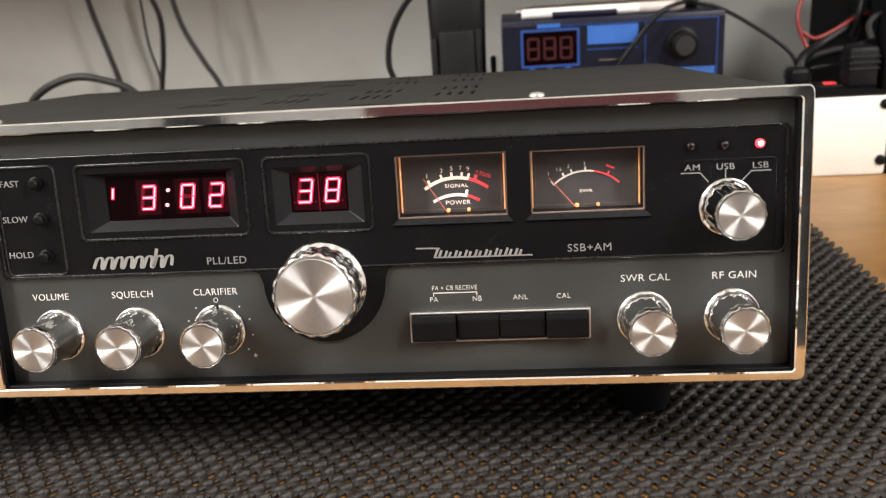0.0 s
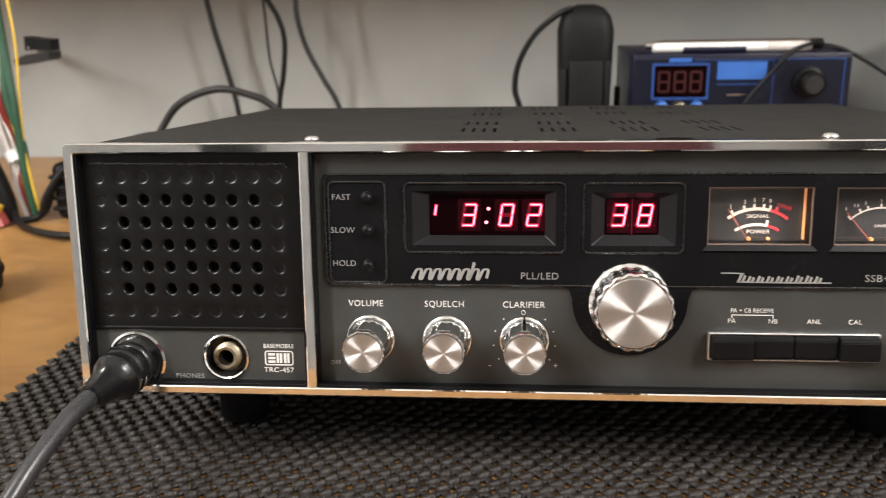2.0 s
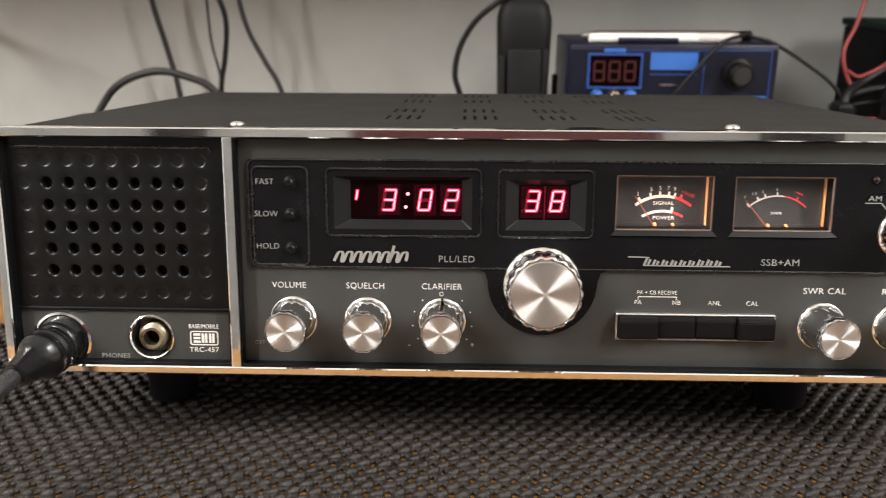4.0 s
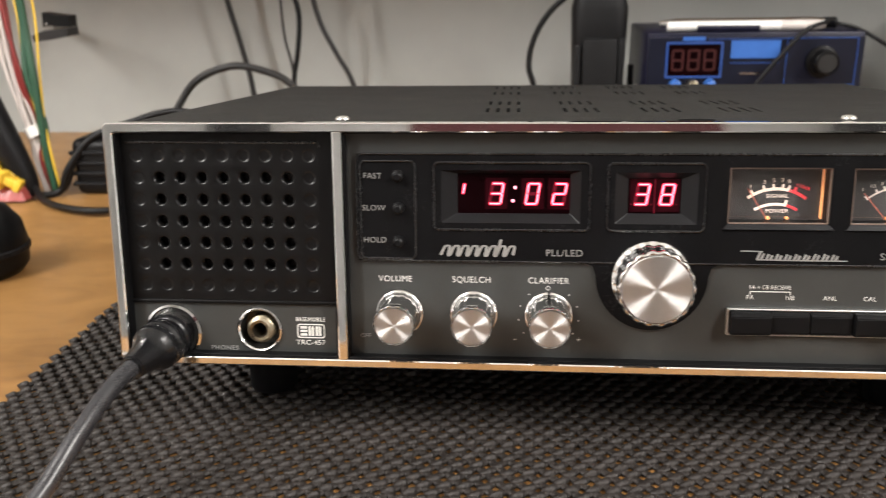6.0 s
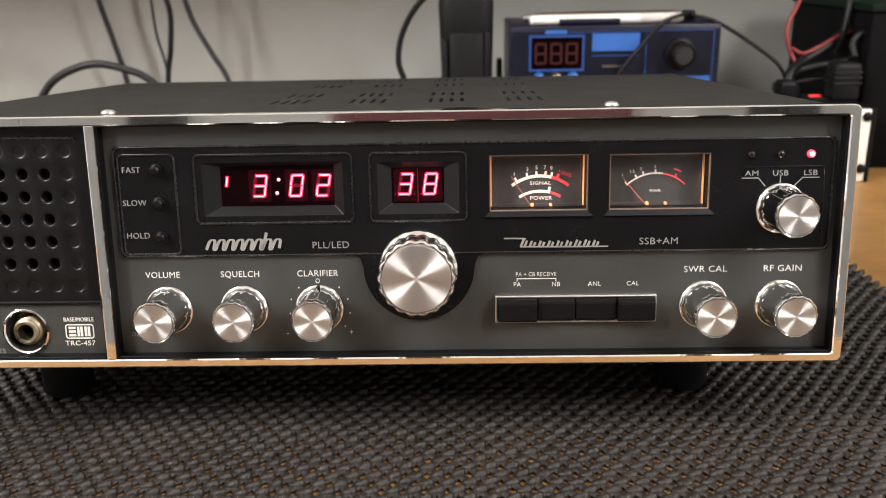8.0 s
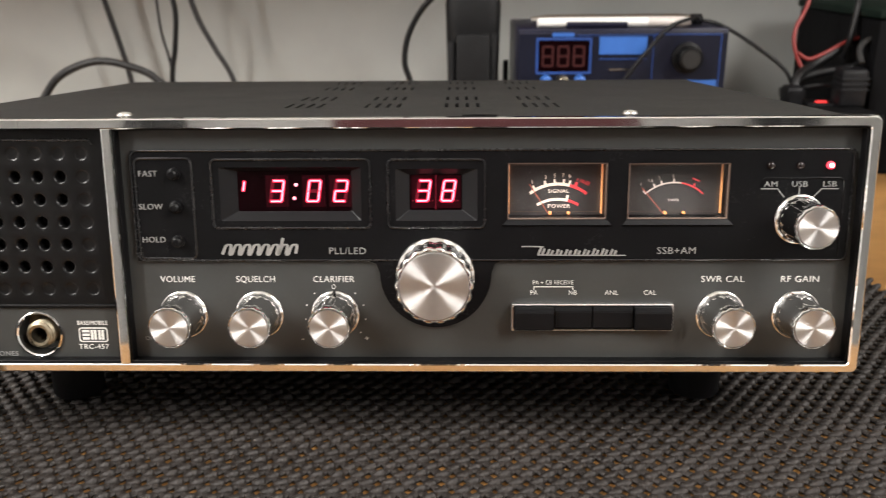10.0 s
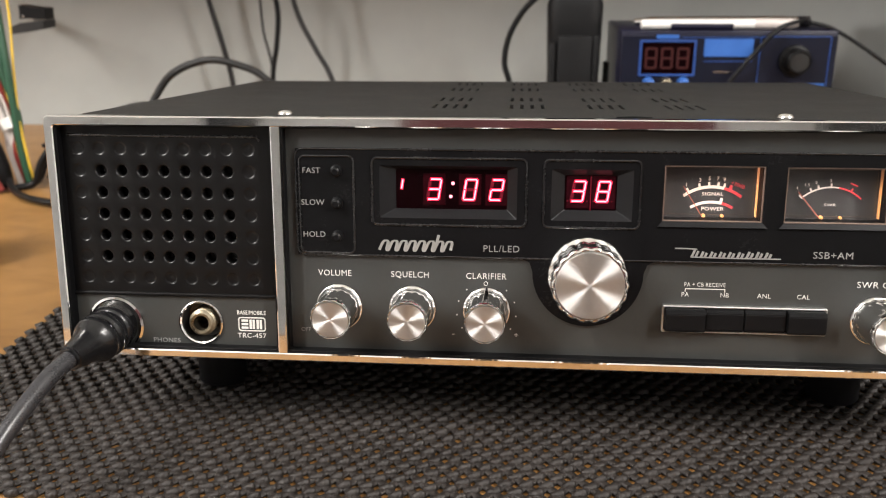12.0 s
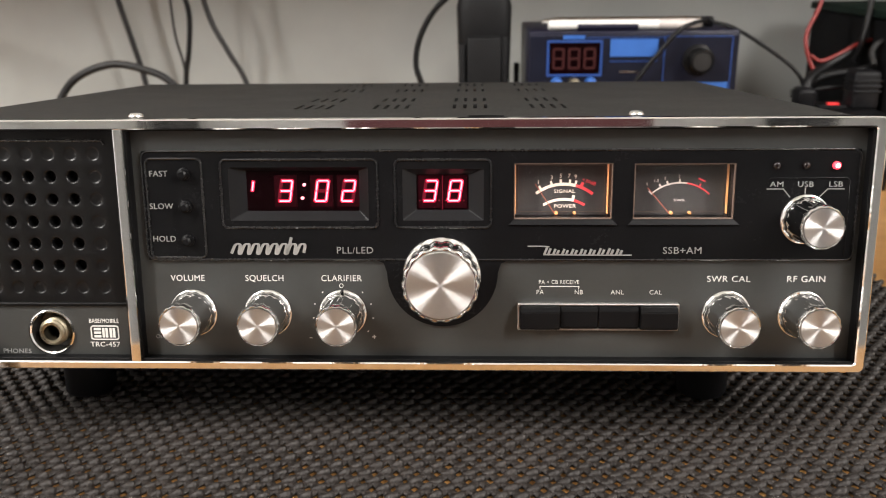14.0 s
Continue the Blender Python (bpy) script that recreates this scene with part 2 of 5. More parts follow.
def border(outer, inner, ro, ri, y_front, y_back, bevel, n=5):
    """A rectangular bar frame that faces -y."""
    bm = bmesh.new()
    o, i = rounded(*outer, ro, n), rounded(*inner, ri, n)
    turn = [radians(q) for q in ((0, 30, 60, 90) if bevel > 0.0008 else (0, 90))]

    def inset(r, e, sgn, rr):
        return rounded(r[0] + sgn * e, r[1] - sgn * e, r[2] + sgn * e, r[3] - sgn * e, max(rr - sgn * e, 1e-5), n)
    rings = [[(x, y_back, z) for x, z in o]]
    for q in turn:
        rings.append([(x, y_front + bevel * (1 - math.sin(q)), z) for x, z in inset(outer, bevel * (1 - math.cos(q)), 1, ro)])
    for q in reversed(turn):
        rings.append([(x, y_front + bevel * (1 - math.sin(q)), z) for x, z in inset(inner, bevel * (1 - math.cos(q)), -1, ri)])
    rings.append([(x, y_back, z) for x, z in i])
    vs = loft(bm, rings)
    n4 = len(vs[0])
    for k in range(n4):
        bm.faces.new((vs[-1][k], vs[-1][(k + 1) % n4], vs[0][(k + 1) % n4], vs[0][k]))
    return bm


def funnel(outer, inner, ro, ri, y_front, y_back, n=5):
    """Sloping reveal from an opening back to a smaller one, with wall thickness."""
    bm = bmesh.new()
    loft(bm, [[(x, y_front, z) for x, z in rounded(*outer, ro, n)], [(x, y_back, z) for x, z in rounded(*inner, ri, n)],
              [(x, y_back + 0.001, z) for x, z in rounded(*inner, ri, n)], [(x, y_back + 0.001, z) for x, z in rounded(*outer, ro, n)]])
    return bm


def holed_slab(x0, x1, z0, z1, y_front, y_back, holes):
    """A slab that faces -y, cut through by rectangular holes."""
    xs = sorted({x0, x1, *(v for h in holes for v in h[:2])})
    zs = sorted({z0, z1, *(v for h in holes for v in h[2:])})
    bm = bmesh.new()
    grid = {}

    def vert(i, j, y):
        if (i, j, y) not in grid:
            grid[i, j, y] = bm.verts.new((xs[i], y, zs[j]))
        return grid[i, j, y]

    def solid(i, j):
        if not (0 <= i < len(xs) - 1 and 0 <= j < len(zs) - 1):
            return False
        cx, cz = (xs[i] + xs[i + 1]) / 2, (zs[j] + zs[j + 1]) / 2
        return not any(h[0] < cx < h[1] and h[2] < cz < h[3] for h in holes)

    for i in range(len(xs) - 1):
        for j in range(len(zs) - 1):
            if solid(i, j):
                for y in (y_front, y_back):
                    bm.faces.new([vert(a, b, y) for a, b in ((i, j), (i + 1, j), (i + 1, j + 1), (i, j + 1))])
                for di, dj, e in ((-1, 0, ((i, j), (i, j + 1))), (1, 0, ((i + 1, j), (i + 1, j + 1))), (0, -1, ((i, j), (i + 1, j))), (0, 1, ((i, j + 1), (i + 1, j + 1)))):
                    if not solid(i + di, j + dj):
                        (a, b), (c, d) = e
                        bm.faces.new((vert(a, b, y_front), vert(c, d, y_front), vert(c, d, y_back), vert(a, b, y_back)))
    return bm


def lathe(profile, n=32, wave=None, cap_a=True, cap_b=True, at=(0, 0, 0)):
    """Turn (radius, y) points round the y axis; wave(angle, k) scales ring k."""
    bm = bmesh.new()
    rings = []
    for k, (r, y) in enumerate(profile):
        ring = []
        for i in range(n):
            a = 2 * math.pi * i / n
            q = r * (wave(a, k) if wave else 1)
            ring.append((at[0] + q * math.cos(a), at[1] + y, at[2] + q * math.sin(a)))
        rings.append(ring)
    loft(bm, rings, True, cap_a, cap_b)
    return bm


def smooth_path(points, steps=8):
    """Catmull-Rom through the points."""
    p = [Vector(q) for q in points]
    p = [2 * p[0] - p[1], *p, 2 * p[-1] - p[-2]]
    out = []
    for i in range(1, len(p) - 2):
        a, b, c, d = p[i - 1:i + 3]
        for k in range(steps):
            s = k / steps
            out.append(0.5 * ((2 * b) + (c - a) * s + (2 * a - 5 * b + 4 * c - d) * s * s + (3 * b - a - 3 * c + d) * s ** 3))
    out.append(p[-2])
    return out


def tube(points, radius, n=10, steps=8, bm=None, closed=False, flat=1.0):
    """A round cable along the points; radius is a number or one for each end."""
    bm = bm or bmesh.new()
    path = smooth_path(points, steps) if steps else [Vector(q) for q in points]
    side = None
    rings = []
    for i, c in enumerate(path):
        if closed:
            d = (path[(i + 1) % len(path)] - path[i - 1]).normalized()
        else:
            d = (path[min(i + 1, len(path) - 1)] - path[max(i - 1, 0)]).normalized()
        if side is None:
            side = d.orthogonal().normalized()
        side = (side - d * side.dot(d)).normalized()
        up = d.cross(side)
        s = i / (len(path) - 1)
        r = radius if isinstance(radius, (int, float)) else radius[0] * (1 - s) + radius[1] * s
        rings.append([c + (side * math.cos(2 * math.pi * k / n) + up * math.sin(2 * math.pi * k / n) * flat) * r for k in range(n)])
    if closed:
        rings.append(rings[0])
        vs = [[bm.verts.new(q) for q in ring] for ring in rings[:-1]]
        for a, b in zip(vs, vs[1:] + vs[:1]):
            for k in range(n):
                bm.faces.new((a[k], a[(k + 1) % n], b[(k + 1) % n], b[k]))
    else:
        loft(bm, rings, True, True, True)
    return bm


def ridge(x0, x1, z0, z1, r, y, radius):
    return tube([(x, y, z) for x, z in rounded(x0, x1, z0, z1, r, 5)], radius, 6, 0, closed=True)


def lettering(name, words, x, z, height, y, mat, parent, align="CENTER", shear=0.0, wide=1.0, turn=0.0, depth=0.00012, weight=0.0):
    """Raised or printed words that face -y; height is that of a capital."""
    cu = bpy.data.curves.new(name, "FONT")
    cu.body, cu.size, cu.align_x, cu.align_y, cu.extrude, cu.shear, cu.offset = words, height / 0.7, align, "CENTER", depth, shear, weight
    cu.space_character = 1.07
    cu.resolution_u = 3
    tmp = bpy.data.objects.new(name, cu)
    scene.collection.objects.link(tmp)
    bpy.context.view_layer.update()
    me = bpy.data.meshes.new_from_object(tmp.evaluated_get(bpy.context.evaluated_depsgraph_get()))
    bpy.data.objects.remove(tmp)
    bpy.data.curves.remove(cu)
    me.transform(Matrix.Translation((x, y, z)) @ Matrix.Rotation(radians(-turn), 4, "Y") @ Matrix.Rotation(radians(90), 4, "X") @ Matrix.Diagonal((wide, 1, 1, 1)))
    me.name = name
    me.materials.clear()
    me.materials.append(mat)
    ob = new(name, me)
    ob.parent = parent
    return ob


def strokes(lines, width, y, depth=0.0002, bm=None):
    """Flat printed strokes between (x, z) points."""
    bm = bm or bmesh.new()
    for pts in lines:
        for (ax, az), (bx, bz) in zip(pts, pts[1:]):
            d = Vector((bx - ax, bz - az))
            n = Vector((-d.y, d.x)).normalized() * width / 2
            e = d.normalized() * width / 2
            q = [(ax - e.x + n.x, az - e.y + n.y), (bx + e.x + n.x, bz + e.y + n.y), (bx + e.x - n.x, bz + e.y - n.y), (ax - e.x - n.x, az - e.y - n.y)]
            loft(bm, [[(u, y, v) for u, v in q], [(u, y + depth, v) for u, v in q]], True, True, True)
    return bm


# ---- the room ----
TABLE_Z = -0.0035
tagged(part("table_top", boxed(-1.6, 1.6, -0.25, 0.749, TABLE_Z - 0.03, TABLE_Z, 0.002), WOOD), "honey brown oak table top with visible grain", "table", kind="structure")
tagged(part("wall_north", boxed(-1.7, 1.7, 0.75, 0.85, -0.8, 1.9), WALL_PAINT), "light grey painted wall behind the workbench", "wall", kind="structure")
tagged(part("wall_east", boxed(1.7, 1.8, -3.0, 0.85, -0.8, 1.9), ROOM_PAINT), "pale grey painted side wall", "wall", kind="structure")
tagged(part("wall_west", boxed(-1.8, -1.7, -3.0, 0.85, -0.8, 1.9), ROOM_PAINT), "pale grey painted side wall", "wall", kind="structure")
tagged(part("wall_south", boxed(-1.8, 1.8, -3.1, -3.0, -0.8, 1.9), ROOM_PAINT), "pale grey painted wall facing the bench", "wall", kind="structure")
tagged(part("floor", boxed(-1.8, 1.8, -3.1, 0.85, -0.9, -0.8), FLOOR_GREY), "dark grey floor under the bench", "floor", kind="structure")
tagged(part("ceiling", boxed(-1.8, 1.8, -3.1, 0.85, 1.9, 2.0), CEILING_PAINT), "plain white painted ceiling", "ceiling", kind="structure")

# unseen shelf with brackets, added so its shade darkens the upper wall
tagged(part("unseen_shelf", boxed(-1.55, 1.55, 0.50, 0.749, 0.310, 0.330, 0.002), WOOD), "unseen board shelf added to shade the upper wall", "shelf", kind="structure")
for x in (-1.2, 0.9):
    tagged(part("trim", boxed(x - 0.012, x + 0.012, 0.54, 0.749, 0.272, 0.3095, 0.002), STEEL), "plain steel bracket of the added shelf", "bracket", kind="structure")


def cabinet(x0, x1, top, paint, label):
    """A plain two-door block by the far wall, unseen, added for the chrome to reflect."""
    ob = empty("unseen_cabinet", (x0 + x1) / 2, -2.8, -0.8, label, "cabinet", "cabinets along the far wall")
    w, h = x1 - x0, top + 0.8
    part("body", boxed(-w / 2, w / 2, -0.199, 0.18, 0.0, h, 0.004), paint, ob)
    for k in (-1, 1):
        door = part("door", boxed(min(k * 0.003, k * (w / 2 - 0.006)), max(k * 0.003, k * (w / 2 - 0.006)), 0.1805, 0.199, 0.03, h - 0.02, 0.003), paint, ob)
        part("handle", boxed(k * 0.03 - 0.006, k * 0.03 + 0.006, 0.1995, 0.22, h * 0.5, h * 0.5 + 0.12, 0.003), STEEL, door, "steel bar handle")


# dark blocks put out of view to break up the chrome's reflections
REFLECT_DARK = material("charcoal_reflection_paint", (0.02, 0.02, 0.022), 0.5, 0.0, 8, 0.15)
REFLECT_RED = material("maroon_reflection_paint", (0.085, 0.018, 0.022), 0.5, 0.0, 8, 0.15)
cabinet(-1.13, -1.02, 0.70, REFLECT_DARK, "narrow charcoal cabinet, unseen, added for dark reflections in the chrome")
# the maroon block stands in for the person mirrored in the chrome
cabinet(-0.41, 0.66, 0.85, REFLECT_RED, "maroon two-door cabinet, unseen, standing in for a reflected person")
cabinet(1.14, 1.27, 0.70, REFLECT_DARK, "narrow charcoal cabinet, unseen, added for dark reflections in the chrome")


def grip_mat(x0, x1, y0, y1):
    """Open-weave rubber mat: staggered knots joined by thin links."""
    px, py = 0.0088, 0.0055
    rng = np.random.default_rng(3)
    nx, ny = int((x1 - x0) / px), int((y1 - y0) / py)
    verts, faces = [], []
    ring = [(math.cos(a), math.sin(a)) for a in np.linspace(0, 2 * math.pi, 8, endpoint=False)]
    centre = {}
    for j in range(ny):
        for i in range(nx):
            cx, cy = x0 + (i + 0.5 * (j % 2)) * px, y0 + j * py
            cx += rng.normal(0, 0.00025) + 0.0006 * math.sin(cy * 37)
            cy += rng.normal(0, 0.0002) + 0.0005 * math.sin(cx * 29)
            centre[i, j] = cx, cy
            rx, ry, h = rng.normal(0.0034, 0.0002), rng.normal(0.0022, 0.00015), rng.normal(0.0040, 0.0003)
            base = len(verts)
            for s, z, lean in ((0.85, -0.0030, 0.0), (1.0, -0.0016, 0.0), (0.62, h - 0.0044, 0.0008)):
                verts += [(cx + lean + rx * s * c, cy + ry * s * q, z + lean * 0.5 * c) for c, q in ring]
            verts.append((cx + 0.0012, cy + 0.0002, h - 0.0036))
            for k in range(8):
                m = (k + 1) % 8
                faces.append((base + k, base + m, base + 8 + m, base + 8 + k))
                faces.append((base + 8 + k, base + 8 + m, base + 16 + m, base + 16 + k))
                faces.append((base + 16 + k, base + 16 + m, base + 24))
    for (i, j), (cx, cy) in list(centre.items()):
        for di in ((0, -1) if j % 2 == 0 else (0, 1)):
            if (i + di, j + 1) in centre:
                ex, ey = centre[i + di, j + 1]
                d = Vector((ex - cx, ey - cy, 0))
                n = Vector((-d.y, d.x, 0)).normalized() * 0.0019
                b = len(verts)
                for s in (0, 1):
                    p = Vector((cx, cy, 0)) + d * s
                    for side, z in ((-1, -0.0030), (-1, -0.0020), (0, -0.0014), (1, -0.0020), (1, -0.0030)):
                        verts.append(tuple(p + n * side + Vector((0, 0, z))))
                for k in range(5):
                    m = (k + 1) % 5
                    faces.append((b + k, b + m, b + 5 + m, b + 5 + k))
    me = bpy.data.meshes.new("grip_mat")
    me.from_pydata(verts, [], faces)
    me.materials.append(MAT_RUBBER)
    me.polygons.foreach_set("use_smooth", [True] * len(me.polygons))
    ob = new("grip_mat", me)
    return tagged(ob, "dark brown open-weave rubber grip mat lying on the table", "mat", kind="stuff")


grip_mat(-0.290, 0.313, -0.050, 0.38)

# ---- the radio ----
X0, X1, Z0, Z1 = -0.2045, 0.2012, 0.0420, 0.1462
DIV0, DIV1 = -0.1068, -0.1026
BAR = 0.0040
radio = empty("cb_radio", 0, 0, 0, "chrome-framed black base station radio, lit up, on the grip mat", "radio")

radio.matrix_basis = LEAN @ pose(0, 0.1, 0)


# heights on the radio are drawn from the clock line and stand a little taller than drawn
CLOCK_LINE, TALL = 0.1240, 1.015


def high(z):
    return CLOCK_LINE + (z - CLOCK_LINE) * TALL


TALLER = Matrix.Translation((0, -0.1, high(0))) @ Matrix.Diagonal((1, 1, TALL, 1))


def rpart(name, bm, mat, parent=None, label="", smooth=0.0):
    """A part of the radio, written in room coordinates."""
    bm.transform(TALLER)
    return part(name, bm, mat, parent or radio, label, smooth)


def rtext(*a, **k):
    ob = lettering(*a, parent=k.pop("parent", radio), **k)
    ob.data.transform(TALLER)
    return ob


def cut(bm, tool):
    """Take the tool's solid out of bm."""
    obs = []
    for b in (bm, tool):
        bmesh.ops.recalc_face_normals(b, faces=b.faces)
        me = bpy.data.meshes.new("work")
        b.to_mesh(me)
        b.free()
        ob = bpy.data.objects.new("work", me)
        scene.collection.objects.link(ob)
        obs.append(ob)
    m = obs[0].modifiers.new("cut", "BOOLEAN")
    m.operation, m.object, m.solver = "DIFFERENCE", obs[1], "EXACT"
    bpy.context.view_layer.update()
    done = bpy.data.meshes.new_from_object(obs[0].evaluated_get(bpy.context.evaluated_depsgraph_get()))
    out = bmesh.new()
    out.from_mesh(done)
    for me in (done, *(ob.data for ob in obs)):
        bpy.data.meshes.remove(me)
    return out


def case():
    y0, y1 = 0.001, 0.188
    zt, zb = Z1 - 0.0008, Z0 + 0.001
    bm = bmesh.new()

    def section(y, xa, xb, top, low):
        return [(x, y, z) for x, z in rounded(xa, xb, low, top, 0.004, 5)]
    # the cover rises a little towards the back, against the sloping face
    loft(bm, [section(y0 + 0.013, X0 + 0.0012, X1 - 0.0012, zt, zb), section(0.274, -0.1985, 0.1985, zt + 0.0083, zb + 0.0096), section(0.276, -0.1965, 0.1965, zt + 0.006, zb + 0.0116)], True, True, True)
    slots = bmesh.new()
    for gx in (-0.0450, -0.0076, 0.0300, 0.0672):
        for cy in (0.0684, 0.1115, 0.1890, 0.2445):
            for i in range(4):
                cx, zc = gx + i * 0.0050, zt + 0.0319 * (cy - 0.014)
                box(slots, cx - 0.0009, cx + 0.0009, cy - 0.0115, cy + 0.0115, zc - 0.009, zc + 0.004)
    bm = cut(bm, slots)
    rpart("cover", bm, VINYL, label="black textured steel cover", smooth=35)
    lip = bmesh.new()
    loft(lip, [[(x, y0 - 0.0005, z) for x, z in rounded(X0 + 0.002, X1 - 0.002, zb, zt - 0.0012, 0.003)],
               [(x, y0 + 0.0125, z) for x, z in rounded(X0 + 0.002, X1 - 0.002, zb, zt - 0.0012, 0.003)]], True, False, False)
    rpart("front_shell", lip, BLACK_MATT)


case()
rpart("front_frame", border((X0, X1, Z0, Z1), (X0 + BAR, X1 - BAR, Z0 + BAR - 0.0006, Z1 - BAR), 0.0026, 0.0012, -0.0065, 0.0012, 0.0005), CHROME, label="polished chrome surround", smooth=40)
rpart("divider", boxed(DIV0, DIV1, -0.0062, 0.0, Z0 + BAR - 0.001, Z1 - BAR + 0.0005, 0.0006, 2), CHROME, label="chrome upright bar")

for n, x0, x1 in (("panel_lining", DIV1 - 0.0002, X1 - BAR + 0.0003), ("grille_lining", X0 + BAR - 0.0003, DIV0 + 0.0002)):
    rpart(n, border((x0, x1, Z0 + BAR - 0.0009, Z1 - BAR + 0.0003), (x0 + 0.0010, x1 - 0.0010, Z0 + BAR + 0.0004, Z1 - BAR - 0.0006), 0.0010, 0.0008, -0.0050, 0.0, 0.0002), KEY_BLACK, label="thin black inner lining")

# openings: clock, channel, two meters
CLOCK, CHAN = (-0.0618, -0.0040, 0.1047, 0.1265), (0.0101, 0.0434, 0.1047, 0.1258)
METER_A, METER_B = (0.0556, 0.0960, 0.1050, 0.1280), (0.1043, 0.1452, 0.1050, 0.1278)
openings = [CLOCK, CHAN, METER_A, METER_B]
PX0, PX1, PZ0, PZ1 = DIV1, X1 - BAR, Z0 + BAR - 0.0006, Z1 - BAR
rpart("grey_panel", holed_slab(PX0 - 0.0004, PX1 + 0.0004, PZ0 - 0.0004, PZ1 + 0.0004, 0.0, 0.001, openings), GREY_PAINT, label="satin dark grey painted panel")
rpart("black_panel", holed_slab(-0.0975, 0.1940, 0.0882, 0.1332, -0.0014, 0.0, openings), BLACK_PANEL, label="glossy black raised panel")
TUNE = (0.0262, 0.0830)


def knob_surround():
    bm = bmesh.new()
    outline = [(TUNE[0] + 0.0232 * math.cos(a), TUNE[1] + 0.0232 * math.sin(a)) for a in np.linspace(math.pi, 2 * math.pi, 25)]
    outline = [(TUNE[0] - 0.0275, 0.0882), (TUNE[0] - 0.0245, 0.0868)] + outline + [(TUNE[0] + 0.0245, 0.0868), (TUNE[0] + 0.0275, 0.0882)]
    loft(bm, [[(x, -0.0014, z) for x, z in outline], [(x, 0.0, z) for x, z in outline]], True, True, True)
    rpart("knob_surround", bm, BLACK_PANEL)


knob_surround()
rpart("panel_edge", ridge(-0.0975, 0.1940, 0.0884, 0.1332, 0.003, -0.0014, 0.00045), RIM_GLOSS, smooth=60)
for n, (a, b, c, d) in (("clock_rim", (-0.0650, -0.0002, 0.1018, 0.1297)), ("channel_rim", (0.0070, 0.0464, 0.1018, 0.1295)), ("clock_key_rim", (-0.0960, -0.0728, 0.0892, 0.1302))):
    rpart(n, ridge(a, b, c, d, 0.0022, -0.0014, 0.0006), RIM_GLOSS, smooth=60)

SEGMENTS = {"0": "abcdef", "1": "bc", "2": "abged", "3": "abgcd", "8": "abcdefg"}


def seven_segment(char, x, z, w, h, y, parent, lit=RED_GLOW, dim=False):
    t, s = 0.00098, 0.16
    g = 0.0005
    def at(u, v):
        return (x + u + s * v, z + v)
    lines = {"a": (at(-w / 2 + g, h / 2), at(w / 2 - g, h / 2)), "g": (at(-w / 2 + g, 0), at(w / 2 - g, 0)), "d": (at(-w / 2 + g, -h / 2), at(w / 2 - g, -h / 2)),
             "f": (at(-w / 2, h / 2 - g), at(-w / 2, g)), "b": (at(w / 2, h / 2 - g), at(w / 2, g)), "e": (at(-w / 2, -g), at(-w / 2, -h / 2 + g)), "c": (at(w / 2, -g), at(w / 2, -h / 2 + g))}
    on = SEGMENTS[char] if char in SEGMENTS else char.strip("/")
    for k in "abcdefg":
        if k in on or dim:
            rpart("segment", strokes([lines[k]], t * 1.4, y if k in on else y + 0.0001), lit if k in on else RED_DIM, parent, "" if k in on else "unlit dark segment")
            if k in on:
                rpart("segment_core", strokes([lines[k]], t * 0.62, y - 0.00006), RED_CORE, parent)


def led_dot(x, z, r, y, parent, mat):
    rpart("dot", lathe([(r, 0.0004), (r, 0.0), (r * 0.6, -0.0002)], 12, at=(x, y, z)), mat, parent)


def clock():
    rpart("clock_bezel", funnel(CLOCK, (-0.0552, -0.0082, 0.1082, 0.1248), 0.0006, 0.0004, -0.0014, 0.0019), BEZEL)
    win = rpart("clock_window", boxed(-0.0560, -0.0075, 0.0020, 0.0034, 0.1075, 0.1256), RED_WINDOW, label="smoked red display window")
    y = 0.0016
    seven_segment("/f", -0.0506, 0.1164, 0.0045, 0.0084, y, win)
    for c, x in (("3", -0.0388), ("0", -0.0237), ("2", -0.0126)):
        rpart("carrier", boxed(x - 0.0048, x + 0.0046, 0.0018, 0.0022, 0.1100, 0.1230), GLOW_CARRIER, win, "dark red digit carrier, tinted for the glow round the digit")
        seven_segment(c, x, 0.1165, 0.0046, 0.0084, y, win, dim=True)
    led_dot(-0.0310, 0.1190, 0.0007, y, win, RED_CORE)
    led_dot(-0.0319, 0.1135, 0.0007, y, win, RED_CORE)


def channel():
    rpart("channel_bezel", funnel(CHAN, (0.0156, 0.0372, 0.1086, 0.1230), 0.0006, 0.0004, -0.0014, 0.0019), BEZEL)
    win = rpart("channel_window", boxed(0.0148, 0.0380, 0.0020, 0.0034, 0.1078, 0.1240), RED_WINDOW, label="smoked red display window")
    y = 0.0016
    for c, x in (("3", 0.0214), ("8", 0.0316)):
        rpart("carrier", boxed(x - 0.0050, x + 0.0049, 0.0018, 0.0022, 0.1094, 0.1228), GLOW_CARRIER, win, "dark red digit carrier, tinted for the glow round the digit")
        seven_segment(c, x, 0.1165, 0.0046, 0.0082, y, win, dim=True)
    for x in (0.0170, 0.0250, 0.0276, 0.0352):
        led_dot(x, 0.1124, 0.00035, y, win, RED_DIM)
    rpart("centre_bar", boxed(0.0262, 0.0266, 0.0014, 0.0020, 0.1086, 0.1230), RED_DIM, win)


clock()
channel()


def arc(cx, cz, r, a0, a1, n=14):
    return [(cx + r * math.sin(radians(a)), cz + r * math.cos(radians(a))) for a in np.linspace(a0, a1, n)]


# warm lamplight on the cover's edge, put into its base colour
EDGE_LIT = material("lamplit_clear_edge", (0.17, 0.12, 0.095), 0.35, 0.0, 300, 0.3)


